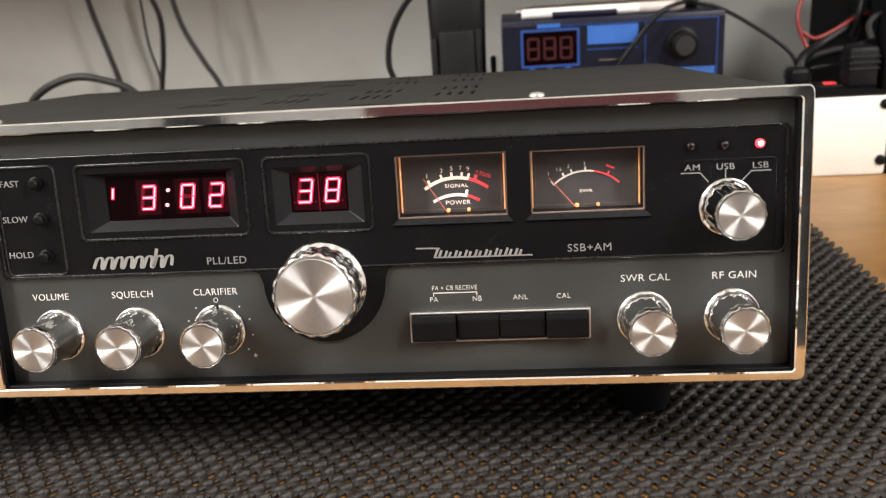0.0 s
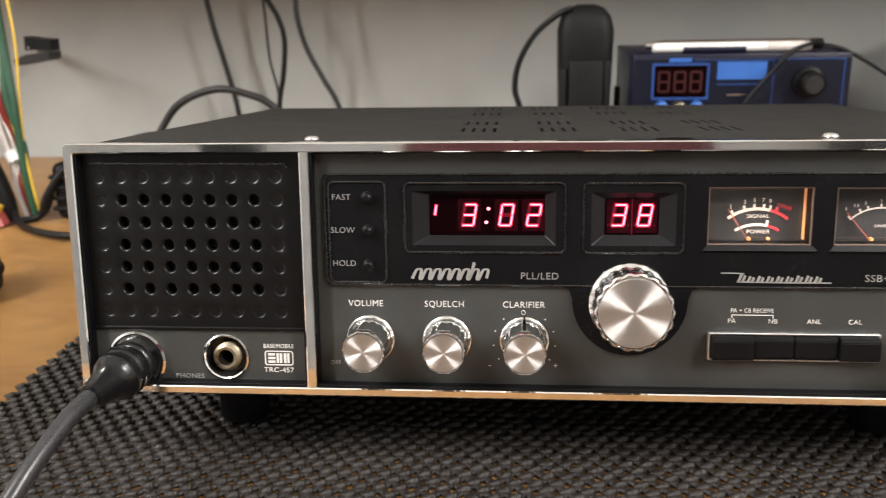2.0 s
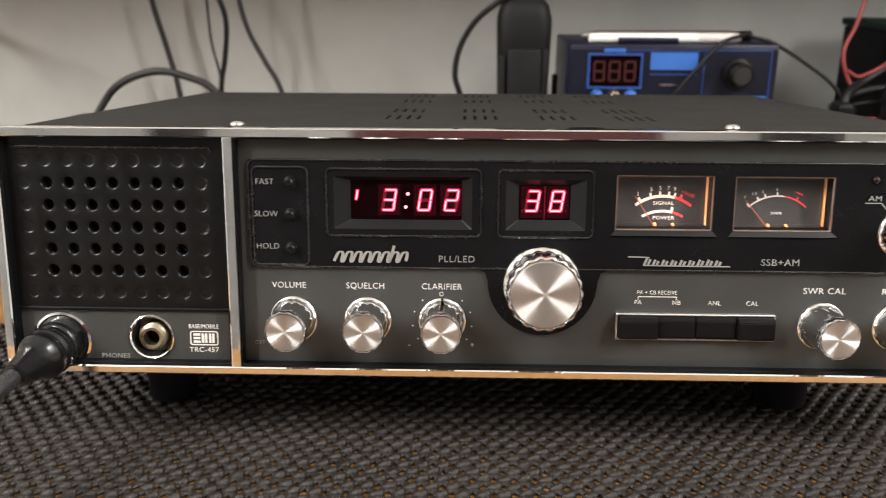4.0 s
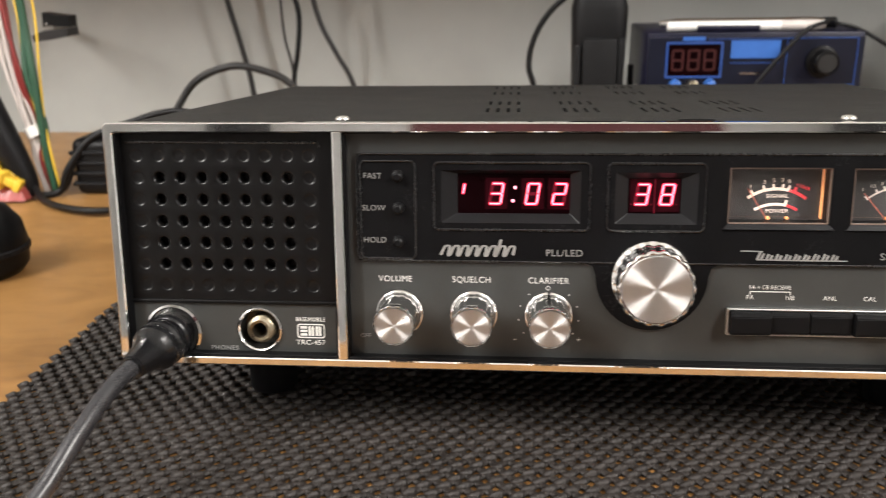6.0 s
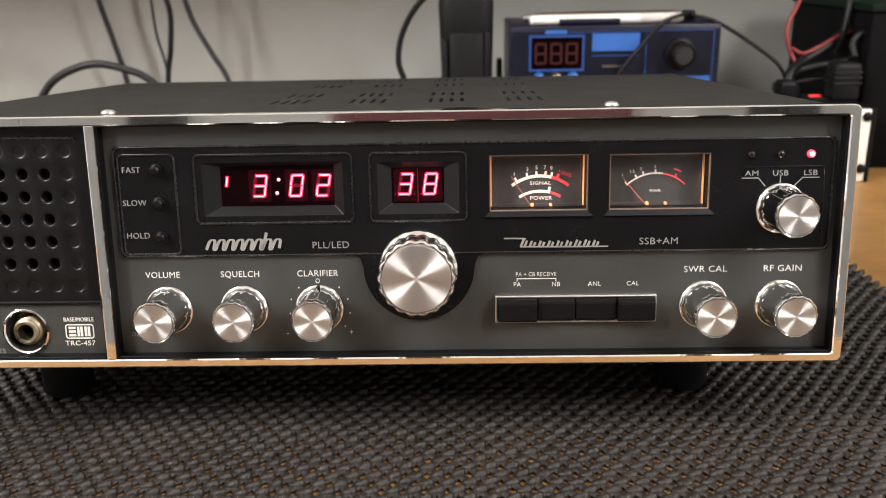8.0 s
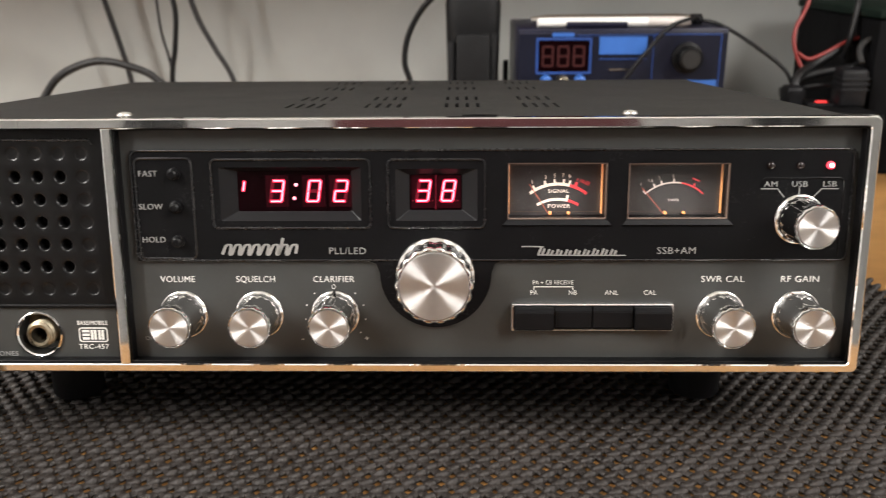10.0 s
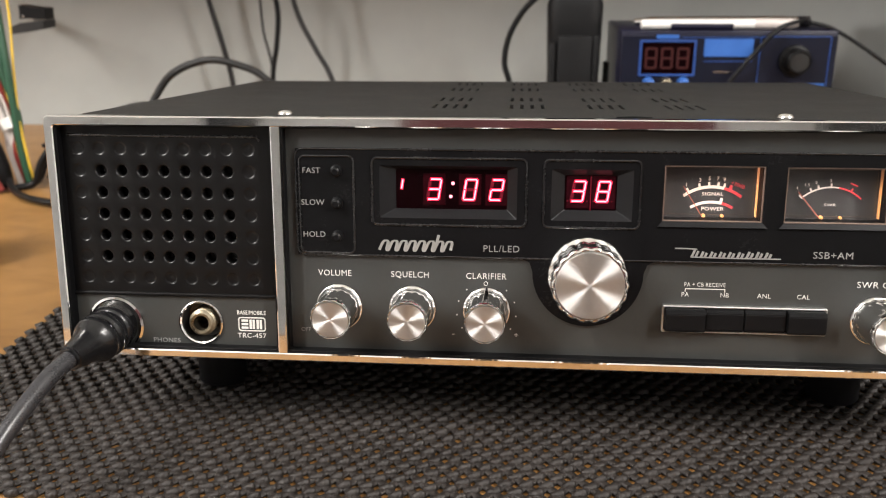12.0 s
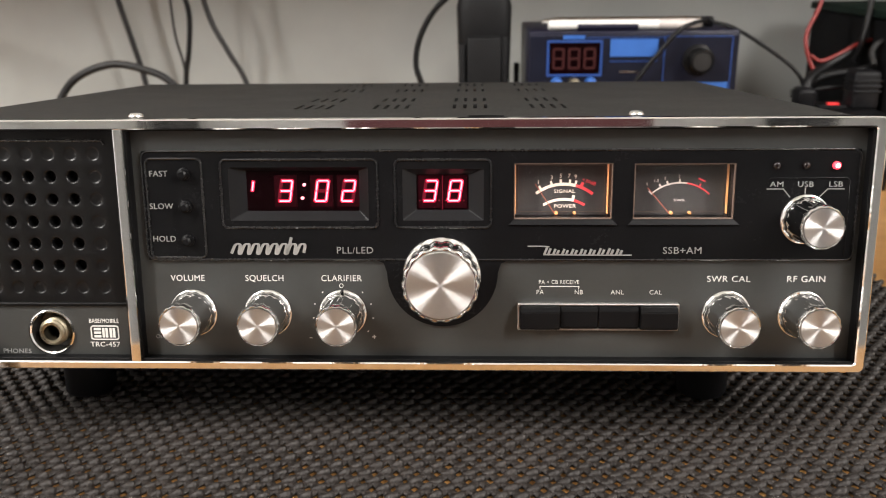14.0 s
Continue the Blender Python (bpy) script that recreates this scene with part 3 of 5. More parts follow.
def meter(name, rect, scales, needle, glow):
    x0, x1, z0, z1 = rect
    body = rpart(name, funnel((x0, x1, z0, z1), (x0 + 0.0006, x1 - 0.0006, z0 + 0.0006, z1 - 0.0006), 0.0004, 0.0004, -0.0014, 0.0085), BEZEL, label="backlit needle meter behind glass")
    rpart("dial", boxed(x0 - 0.001, x1 + 0.001, 0.0078, 0.0088, z0 - 0.001, z1 + 0.001), METER_FACE, body)
    # lamps at both ends of the dial
    rpart("dial_lamp", boxed(x0 + 0.0007, x0 + 0.0012, 0.0058, 0.0077, z0 + 0.0012, z1 - 0.0010, 0.0002), glow, body, "glowing amber edge lamp")
    rpart("dial_lamp", boxed(x1 - 0.0013, x1 - 0.0008, 0.0056, 0.0077, z0 + 0.0012, z1 - 0.0010, 0.0002), glow, body, "glowing amber edge lamp")
    # inner edge of the dial plate
    rpart("dial_rim", ridge(x0 + 0.0022, x1 - 0.0022, z0 + 0.0018, z1 - 0.0020, 0.0004, 0.0077, 0.00012), NEEDLE_DIM, body)
    for kind, mat, lines, w in scales:
        rpart(kind, strokes([[(x0 + u, z0 + v) for u, v in l] for l in lines], w, 0.0074), mat, body)
    (ax, az), (bx, bz) = needle
    rpart("needle", strokes([[(x0 + ax, z0 + az), (x0 + bx, z0 + bz)]], 0.00032, 0.0062), NEEDLE, body)
    # both studs emit amber in place of the lamp glow along the dial's foot
    rpart("glowing_pivot", lathe([(0.0008, 0.0018), (0.0007, 0.0002), (0.0004, 0)], 16, at=(x0 + ax + 0.0008, 0.0058, z0 + 0.0014)), glow, body)
    rpart("glowing_stop", lathe([(0.0007, 0.0018), (0.0006, 0.0002), (0.0003, 0)], 12, at=(x0 + ax + 0.0085, 0.0058, z0 + 0.0014)), glow, body)
    glass = rpart("cover_glass", boxed(x0 - 0.0002, x1 + 0.0002, 0.0006, 0.0011, z0 - 0.0002, z1 + 0.0002), GLASS, body)
    glass.visible_shadow = False
    rpart("glass_edge", border((x0 + 0.0001, x1 - 0.0001, z0 + 0.0001, z1 - 0.0001), (x0 + 0.0006, x1 - 0.0006, z0 + 0.0006, z1 - 0.0006), 0.0006, 0.0004, -0.0010, 0.0004, 0.0001), EDGE_LIT, body, "edge of the clear cover, coloured as lit by the dial lamps")
    # sloping sill
    bm = bmesh.new()
    loft(bm, [[(x0, -0.0014, z0 + 0.0001), (x1, -0.0014, z0 + 0.0001)], [(x0 - 0.0020, -0.0024, z0 - 0.0019), (x1 + 0.0020, -0.0024, z0 - 0.0019)],
              [(x0 - 0.0020, -0.0014, z0 - 0.0023), (x1 + 0.0020, -0.0014, z0 - 0.0023)]], False)
    rpart("sill", bm, BEZEL, body)
    return body


NEEDLE_DIM = material("dull_brown_edge", (0.12, 0.08, 0.06), 0.5, vary=0.1)
AMBER_LOW = material("low_amber_glow", (1, 0.45, 0.15), 0.4, emit=0.10, emit_colour=(1, 0.48, 0.30), vary=0, rough_vary=0)


def spokes(cx, cz, r0, r1, angles):
    return [[(cx + r * math.sin(radians(a)), cz + r * math.cos(radians(a))) for r in (r0, r1)] for a in angles]


SIGNAL_SCALES = (("signal_scale", METER_WHITE, [arc(0.0214, -0.0062, 0.0195, -35, 14.5)], 0.0012),
                 ("signal_marks", METER_WHITE, spokes(0.0214, -0.0062, 0.0196, 0.0211, (-29, -15, -4, 6.5, 13.6)), 0.0009),
                 ("signal_red", METER_RED, [arc(0.0214, -0.0062, 0.0195, 16, 36)] + spokes(0.0214, -0.0062, 0.0196, 0.0211, (21,)), 0.0012),
                 ("power_scale", METER_WHITE, [arc(0.0214, -0.0098, 0.0168, -29, 13)] + spokes(0.0214, -0.0098, 0.0168, 0.0184, (12.5,)), 0.0011),
                 ("power_red", METER_RED, [arc(0.0214, -0.0098, 0.0168, 15, 29)], 0.0011))
SWR_SCALES = (("swr_scale", METER_PALE, [arc(0.0208, -0.0038, 0.0176, -42, 8)], 0.0006), ("swr_marks", METER_PALE, spokes(0.0208, -0.0038, 0.0176, 0.0188, (-42, -27, -17, -1)), 0.0007),
              ("swr_red", METER_RED, [arc(0.0208, -0.0038, 0.0176, 9.5, 42)] + spokes(0.0208, -0.0038, 0.0176, 0.0188, (26,)), 0.0006))
ma = meter("signal_meter", METER_A, SIGNAL_SCALES, ((0.0174, 0.0014), (0.0094, 0.0134)), AMBER)
mb = meter("swr_meter", METER_B, SWR_SCALES, ((0.0164, 0.0012), (0.0072, 0.0118)), AMBER_LOW)
MX, MZ, MY = METER_A[0], METER_A[2] - 0.0016, 0.0075
rtext("dial_word", "SIGNAL", MX + 0.0216, MZ + 0.0119, 0.0014, MY, METER_WHITE, parent=ma, wide=1.25)
rtext("dial_word", "POWER", MX + 0.0219, MZ + 0.0057, 0.0015, MY, METER_WHITE, parent=ma, wide=1.2)
for s, dx, dz in (("1", 0.0107, 0.0157), ("3", 0.0162, 0.0176), ("5", 0.0200, 0.0183), ("7", 0.0234, 0.0183), ("9", 0.0261, 0.0179)):
    rtext("dial_number", s, MX + dx, MZ + dz, 0.0016, MY, METER_WHITE, parent=ma)
rtext("dial_number", "+30dB", MX + 0.0317, MZ + 0.0158, 0.0015, MY, METER_RED, parent=ma, turn=-20)
BX = METER_B[0]
rtext("dial_word", "SWR", BX + 0.0206, MZ + 0.0081, 0.0011, MY, METER_PALE, parent=mb, wide=1.4)
for s, dx, dz in (("1", 0.0062, 0.0158), ("1.5", 0.0100, 0.0172), ("2", 0.0136, 0.0182), ("3", 0.0194, 0.0190)):
    rtext("dial_number", s, BX + dx + 0.0008, MZ + dz - 0.0010, 0.0012, MY, METER_PALE, parent=mb)
rpart("dial_mark", strokes([[(BX + 0.0284, MZ + 0.0170), (BX + 0.0308, MZ + 0.0160)]], 0.0006, MY), METER_RED, mb)


# words printed on the panels
for words, x, z, h, mat, w in (
        ("VOLUME", -0.0820, 0.0800, 0.0026, INK, 1.0), ("SQUELCH", -0.0492, 0.0800, 0.0026, INK, 1.0), ("CLARIFIER", -0.0165, 0.0800, 0.0026, INK, 1.0),
        ("SWR CAL", 0.1451, 0.0800, 0.0026, INK, 1.12), ("RF GAIN", 0.1769, 0.0800, 0.0026, INK, 1.12),
        ("O", -0.0166, 0.0768, 0.0020, INK, 0.9), ("+", -0.0032, 0.0545, 0.0026, INK, 1.0), ("-", -0.0304, 0.0545, 0.0026, INK, 1.4), ("OFF", -0.0955, 0.0545, 0.0018, FAINT_INK, 1.0),
        ("PA + CB RECEIVE", 0.0750, 0.0786, 0.0017, INK, 0.9), ("PA", 0.0671, 0.0743, 0.0019, INK, 1.0), ("NB", 0.0833, 0.0743, 0.0019, INK, 1.0), ("ANL", 0.0994, 0.0743, 0.0019, INK, 1.05), ("CAL", 0.1153, 0.0743, 0.0019, INK, 1.05)):
    rtext("panel_word", words, x, z, h, -0.0002, mat, wide=w * 0.97, weight=-0.00003)
rpart("bracket_line", strokes([[(0.0671, 0.0757), (0.0671, 0.0768), (0.0833, 0.0768), (0.0833, 0.0757)]], 0.0003, -0.0002), INK)
for words, x, z, h, mat, w in (
        ("FAST", -0.0908, 0.1240, 0.0024, SILVER_INK, 1.0), ("SLOW", -0.0905, 0.1106, 0.0024, SILVER_INK, 1.0), ("HOLD", -0.0902, 0.0970, 0.0024, SILVER_INK, 1.0),
        ("PLL/LED", -0.0102, 0.0922, 0.0028, SILVER_INK, 1.05), ("SSB+AM", 0.1251, 0.0922, 0.0028, SILVER_INK, 1.1),
        ("AM", 0.1615, 0.1192, 0.0022, SILVER_INK, 1.2), ("USB", 0.1729, 0.1192, 0.0022, SILVER_INK, 1.15), ("LSB", 0.1849, 0.1192, 0.0022, SILVER_INK, 1.15)):
    rtext("panel_word", words, x, z, h, -0.0016, mat, wide=w, depth=0.0002, weight=-0.00003)
rpart("mode_lines", strokes([[(0.1577, 0.1174), (0.1642, 0.1174), (0.1670, 0.1142)], [(0.1884, 0.1174), (0.1819, 0.1174), (0.1788, 0.1142)], [(0.1730, 0.1178), (0.1730, 0.1150)]], 0.00035, -0.0016), SILVER_INK)
rpart("mode_rim", tube([(x, -0.0014, z) for x, z in [(0.1578, 0.1185), (0.1578, 0.1205), (0.1592, 0.1218), (0.1890, 0.1218), (0.1906, 0.1205), (0.1906, 0.0900)]], 0.0004, 6, 0), BLACK_PANEL, smooth=60)


def ribbon(paths, wide, thin, y, depth=0.0005):
    """Flat strokes drawn as with a broad nib: wide when upright, thin when level."""
    bm = bmesh.new()
    for pts in paths:
        path = smooth_path([(x, 0, z) for x, z in pts], 5)
        left, right = [], []
        for i, c in enumerate(path):
            d = (path[min(i + 1, len(path) - 1)] - path[max(i - 1, 0)]).normalized()
            w = thin + (wide - thin) * abs(d.z)
            n = Vector((-d.z, 0, d.x)) * w / 2
            left.append(c + n)
            right.append(c - n)
        rings = []
        for a, b in zip(left, right):
            rings.append([(a.x, y, a.z), (b.x, y, b.z), (b.x, y + depth, b.z), (a.x, y + depth, a.z)])
        loft(bm, rings, True, True, True)
    return bm


def script_badge():
    """A slanted silver wave of even arches with one tall stroke."""
    x, z, s, h = -0.0622, 0.0908, 0.28, 0.0042

    def sl(u, v):
        return (x + u + s * v, z + v)
    wave = []
    for k in range(8):
        u = k * 0.0039
        wave += [sl(u, 0.0002), sl(u + 0.0007, h * 0.85), sl(u + 0.0020, h), sl(u + 0.0029, h * 0.8), sl(u + 0.0031, 0.0005)]
    paths = [wave, [sl(0.0236, h * 1.65), sl(0.0236, h * 0.9), sl(0.0234, 0)]]
    rpart("script_badge", ribbon(paths, 0.0012, 0.0005, -0.0019), SILVER_INK, label="silver slanted wavy badge")


def maker_badge():
    """A long tapering stroke over a row of slanted silver bars."""
    h, s = 0.0030, 0.4

    def sl(u, v):
        return (0.0678 + u + s * v, 0.0904 + v)
    paths = [[(0.0616, 0.0941), (0.0660, 0.0941), (0.0706, 0.0939)], [sl(0.0002, 0.0002), sl(0.018, 0.0), sl(0.0366, 0.0)]]
    for k, tall in enumerate((1.15, 0.85, 0.85, 0.85, 0.85, 0.85, 0.95, 0.95, 0.85)):
        u = 0.0006 + k * 0.0037
        paths.append([sl(u, 0), sl(u, h * 0.5 * tall), sl(u, h * tall)])
        paths.append([sl(u + 0.0016, 0.0), sl(u + 0.0016, h * 0.4), sl(u + 0.0016, h * 0.8 * tall)])
    rpart("maker_badge", ribbon(paths, 0.0009, 0.0004, -0.0019), SILVER_INK, label="silver badge of slanted bars")


script_badge()
maker_badge()

# clock keys
for z in (0.1240, 0.1106, 0.0965):
    rpart("clock_key", lathe([(0.0026, 0.0), (0.0026, -0.0014), (0.0021, -0.0016), (0.0020, -0.0032), (0.0012, -0.0038)], 20, at=(-0.0800, -0.0014, z)), KEY_BLACK, label="small black push key", smooth=35)

# mode lamps
LED_CORE = material("hot_led_core", (1, 0.6, 0.6), 0.3, emit=3.0, emit_colour=(1, 0.55, 0.58), vary=0, rough_vary=0)
for x, mat in ((0.1608, LED_OFF), (0.1725, LED_OFF), (0.1845, LED_LENS)):
    lamp = rpart("mode_lamp", lathe([(0.0016, 0.0), (0.0016, -0.0010), (0.0011, -0.0016), (0.0003, -0.0018)], 18, at=(x, -0.0014, 0.1268)), mat,
                 label="glowing red lamp" if mat is LED_LENS else "unlit dark lamp", smooth=60)
    if mat is LED_LENS:
        rpart("lamp_core", lathe([(0.0010, -0.0015), (0.0009, -0.0019), (0.0003, -0.0021)], 16, at=(x, -0.0014, 0.1268)), LED_CORE, lamp, "hot bright core", 60)


def knob(name, x, z, r_base, r_cap, length, flutes, y0, label, mark=False, disc=0.925, deep=0.75):
    # a flared chrome skirt at the panel, a fluted waist and a lip round the face
    amp = (0, 0, 0.012, 0.025, 0.04, 0.05, 0.05, 0.05, 0.045, 0.045, 0.03, 0, 0)
    q = r_base / 0.0174

    def wave(a, k):
        return 1 + deep * amp[k] * (abs(math.cos(a * flutes / 2)) - 0.64)
    prof = [(r_base, 0.0), (r_base, -0.0007), (r_base * 0.985, -0.0012 * q), (r_base * 0.945, -0.0017 * q), (r_base * 0.89, -0.0026 * q), (r_base * 0.85, -0.0040 * q), (r_base * 0.83, -0.0062 * q),
            (r_cap * 1.01, -length * 0.75), (r_cap * 1.04, -length + 0.0016), (r_cap * 1.02, -length + 0.0006), (r_cap * 0.97, -length), (r_cap * (disc + 0.015), -length + 0.0001), (r_cap * (disc + 0.01), -length + 0.0012)]
    body = rpart(name, lathe(prof, flutes * 8, wave, at=(x, y0, z)), KNOB_CHROME, label=label, smooth=50)
    bm2 = bmesh.new()
    rings = [[(r * math.cos(2 * math.pi * i / 64), y, r * math.sin(2 * math.pi * i / 64)) for i in range(64)] for r, y in
             ((r_cap * (disc - 0.01), -length + 0.0010), (r_cap * (disc - 0.01), -length - 0.0002), (r_cap * (disc - 0.025), -length - 0.0004), (r_cap * 0.45, -length - 0.0003), (r_cap * 0.02, -length - 0.0002))]
    loft(bm2, rings, True, True, True)
    cap = part("cap", bm2, SPUN, body, "spun aluminium face", 40)
    cap.location = (x, y0 - 0.1, high(z))
    if mark:
        rpart("pointer", boxed(x - 0.0004, x + 0.0004, y0 - 0.006, y0 - 0.0002, z + r_base * 0.985, z + r_base * 1.01), BLACK_MATT, body)
    return body


for n, x, z, mk in (("volume_knob", -0.0803, 0.0652, False), ("squelch_knob", -0.0482, 0.0652, False), ("clarifier_knob", -0.0162, 0.0652, True), ("swr_knob", 0.1448, 0.0652, False), ("gain_knob", 0.1762, 0.0652, False)):
    knob(n, x, z, 0.0101, 0.0084, 0.0200, 14, 0.0, "fluted chrome knob with spun face", mk)
knob("mode_knob", 0.1737, 0.1052, 0.0101, 0.0084, 0.0195, 14, -0.0014, "fluted chrome knob with spun face")
knob("tuning_knob", 0.0260, 0.0816, 0.0165, 0.0150, 0.0165, 18, -0.0014, "large fluted chrome knob with spun face", disc=0.935, deep=1.0)
dots = bmesh.new()
for a in np.linspace(-125, 125, 10):
    if abs(a) > 20:
        u, v = -0.0162 + 0.0128 * math.sin(radians(a)), 0.0645 + 0.0128 * math.cos(radians(a))
        loft(dots, [[(u + .0003 * math.cos(q), -0.0002, v + .0003 * math.sin(q)) for q in np.linspace(0, 2 * math.pi, 8, endpoint=False)], [(u + .0003 * math.cos(q), 0.0, v + .0003 * math.sin(q)) for q in np.linspace(0, 2 * math.pi, 8, endpoint=False)]], True, True, True)
rpart("scale_dots", dots, INK)

# push-button bank
BANK_STEEL = material("satin_chrome", (0.8, 0.79, 0.78), 0.36, 1.0, 400, 0.1)
bank = rpart("button_bank", border((0.0578, 0.1250, 0.0585, 0.0700), (0.0587, 0.1241, 0.0594, 0.0691), 0.0005, 0.0003, -0.0024, 0.0, 0.0003), BANK_STEEL, label="thin chrome button surround")
rpart("bank_well", boxed(0.0584, 0.1244, -0.0006, -0.0001, 0.0592, 0.0695), BLACK_MATT, bank)
for x0, x1, d in ((0.0588, 0.0752, 0.0052), (0.0756, 0.0911, 0.0030), (0.0915, 0.1082, 0.0030), (0.1086, 0.1240, 0.0050)):
    bm = bmesh.new()
    q = [(-0.0006, 0.0595, 0.0692), (-d, 0.0596, 0.0690), (-d - 0.0008, 0.0604, 0.0672)]
    loft(bm, [[(x0, y, a), (x1, y, a), (x1, y, b), (x0, y, b)] for y, a, b in q], True, True, True)
    bmesh.ops.bevel(bm, geom=bm.edges[:], offset=0.0003, segments=2, affect="EDGES")
    rpart("button", bm, KEY_BLACK, bank, "glossy black push button")


# speaker side
def grille(x0, x1, z0, z1, y):
    """Black panel with a grid of round holes, the rim row only dimpled."""
    gx, gz = np.linspace(-0.1930, -0.1180, 9), np.linspace(0.0762, 0.1322, 7)
    cx, cz, n = (gx[1] - gx[0]) / 2, (gz[1] - gz[0]) / 2, 24
    bm = bmesh.new()
    for i, u in enumerate(gx):
        for j, v in enumerate(gz):
            deep = 0 < i < 8 and 0 < j < 6
            sq, ci = [], []
            for k in range(n):
                a = 2 * math.pi * k / n
                c, s = math.cos(a), math.sin(a)
                f = 1 / max(abs(c), abs(s))
                sq.append((u + c * f * cx, y, v + s * f * cz))
                ci.append((c, s))
            if deep:
                steps = ((0.0030, 0.0), (0.0028, 0.00006), (0.0024, 0.00030), (0.0021, 0.0008), (0.0020, 0.0050))
            else:
                steps = ((0.0030, 0.0), (0.0028, 0.00006), (0.0024, 0.00032), (0.0022, 0.00038), (0.0008, 0.00040))
            rings = [sq] + [[(u + c * q, y + d, v + w * q) for c, w in ci] for q, d in steps]
            loft(bm, rings, True, False, True)
    ax0, ax1, az0, az1 = gx[0] - cx, gx[-1] + cx, gz[0] - cz, gz[-1] + cz
    o = [(x0, y, z0), (x1, y, z0), (x1, y, z1), (x0, y, z1)]
    i4 = [(ax0, y, az0), (ax1, y, az0), (ax1, y, az1), (ax0, y, az1)]
    loft(bm, [[(p[0], y + 0.007, p[2]) for p in o], o, i4])
    rpart("speaker_grille", bm, GRILLE_BLACK, label="black plastic grille with round holes", smooth=50)


SX0, SX1 = X0 + BAR - 0.0004, DIV0 + 0.0004
grille(SX0, SX1, 0.0690, PZ1 + 0.0004, -0.0006)
rpart("grille_rim", tube([(x, -0.0007, z) for x, z in [(-0.1975, 0.1378), (-0.1140, 0.1376), (-0.1128, 0.1360)]], 0.0006, 6, 0), RIM_GLOSS, smooth=60)
rpart("grille_step", boxed(SX0, SX1, -0.0014, 0.0, 0.0680, 0.0696, 0.0005), BLACK_MATT)
PH, MIC = (-0.1430, 0.0563), (-0.1822, 0.0543)
MIC_Z = high(MIC[1])
def jack_panel():
    h, r = 0.0100, 0.0090
    bm = holed_slab(SX0, SX1, PZ0 - 0.0004, 0.0690, 0.0, 0.001, [(PH[0] - h, PH[0] + h, PH[1] - h, PH[1] + h)])
    sq, ci = [], []
    for k in range(32):
        a = 2 * math.pi * k / 32
        c, q = math.cos(a), math.sin(a)
        f = h / max(abs(c), abs(q))
        sq.append((PH[0] + c * f, 0.0, PH[1] + q * f))
        ci.append((PH[0] + c * r, 0.0, PH[1] + q * r))
    loft(bm, [sq, ci, [(x, 0.001, z) for x, _, z in ci]])
    rpart("jack_panel", bm, GREY_PAINT, label="satin dark grey painted panel")


jack_panel()


CUP = material("dull_steel_cup", (0.10, 0.097, 0.088), 0.4, 0.8, 300, 0.2)


def phones_jack():
    x, z = PH
    ring = rpart("phones_socket", lathe([(0.0100, 0.0), (0.0100, -0.0008), (0.0094, -0.0011), (0.0088, -0.0006)], 40, at=(x, 0, z), cap_a=False, cap_b=False), CHROME, label="recessed headphone socket with chrome rim", smooth=35)
    rpart("socket_cup", lathe([(0.0088, -0.0006), (0.0085, 0.0075), (0.0058, 0.0080)], 40, at=(x, 0, z), cap_a=False, cap_b=False), CUP, ring, smooth=35)
    prof = [(0.0060, 0.0079)]
    for k in range(7):
        prof += [(0.0060, 0.0052 - k * 0.0009), (0.0055, 0.0048 - k * 0.0009)]
    prof += [(0.0056, -0.0012), (0.0046, -0.0018), (0.0034, -0.0016), (0.0032, 0.008)]
    rpart("bushing", lathe(prof, 32, at=(x + 0.0004, 0, z), cap_a=False, cap_b=False), BRASS, ring, "worn threaded nickel bushing", smooth=30)
    rpart("socket_bore", lathe([(0.0034, 0.0079), (0.0034, 0.0082)], 24, at=(x + 0.0004, 0, z)), BLACK_MATT, ring)


phones_jack()
rpart("microphone_socket", lathe([(0.0128, 0.0), (0.0128, -0.0012), (0.0118, -0.0016), (0.0112, -0.0010), (0.0110, 0.005), (0.002, 0.005)], 40, at=(MIC[0], 0, MIC[1])), CHROME, label="chrome microphone socket ring", smooth=35)
rtext("panel_word", "PHONES", -0.1594, 0.0476, 0.0020, -0.0002, FAINT_INK, wide=1.12)
rtext("panel_word", "BASE/MOBILE", -0.1200, 0.0612, 0.0018, -0.0002, INK, wide=0.82)
rtext("panel_word", "TRC-457", -0.1202, 0.0508, 0.0021, -0.0002, INK, wide=1.1)
rpart("badge_frame", border((-0.1262, -0.1138, 0.0528, 0.0592), (-0.1257, -0.1143, 0.0533, 0.0587), 0.0012, 0.0008, -0.0002, 0.0, 0.00005), INK)
rpart("badge_mark", strokes([[(-0.1242, 0.0576), (-0.1222, 0.0576)], [(-0.1242, 0.0560), (-0.1222, 0.0560)], [(-0.1242, 0.0544), (-0.1222, 0.0544)], [(-0.1206, 0.0544), (-0.1206, 0.0576)], [(-0.1192, 0.0544), (-0.1192, 0.0576)], [(-0.1174, 0.0544), (-0.1174, 0.0576)], [(-0.1160, 0.0544), (-0.1160, 0.0576)]], 0.0010, -0.0002), INK)

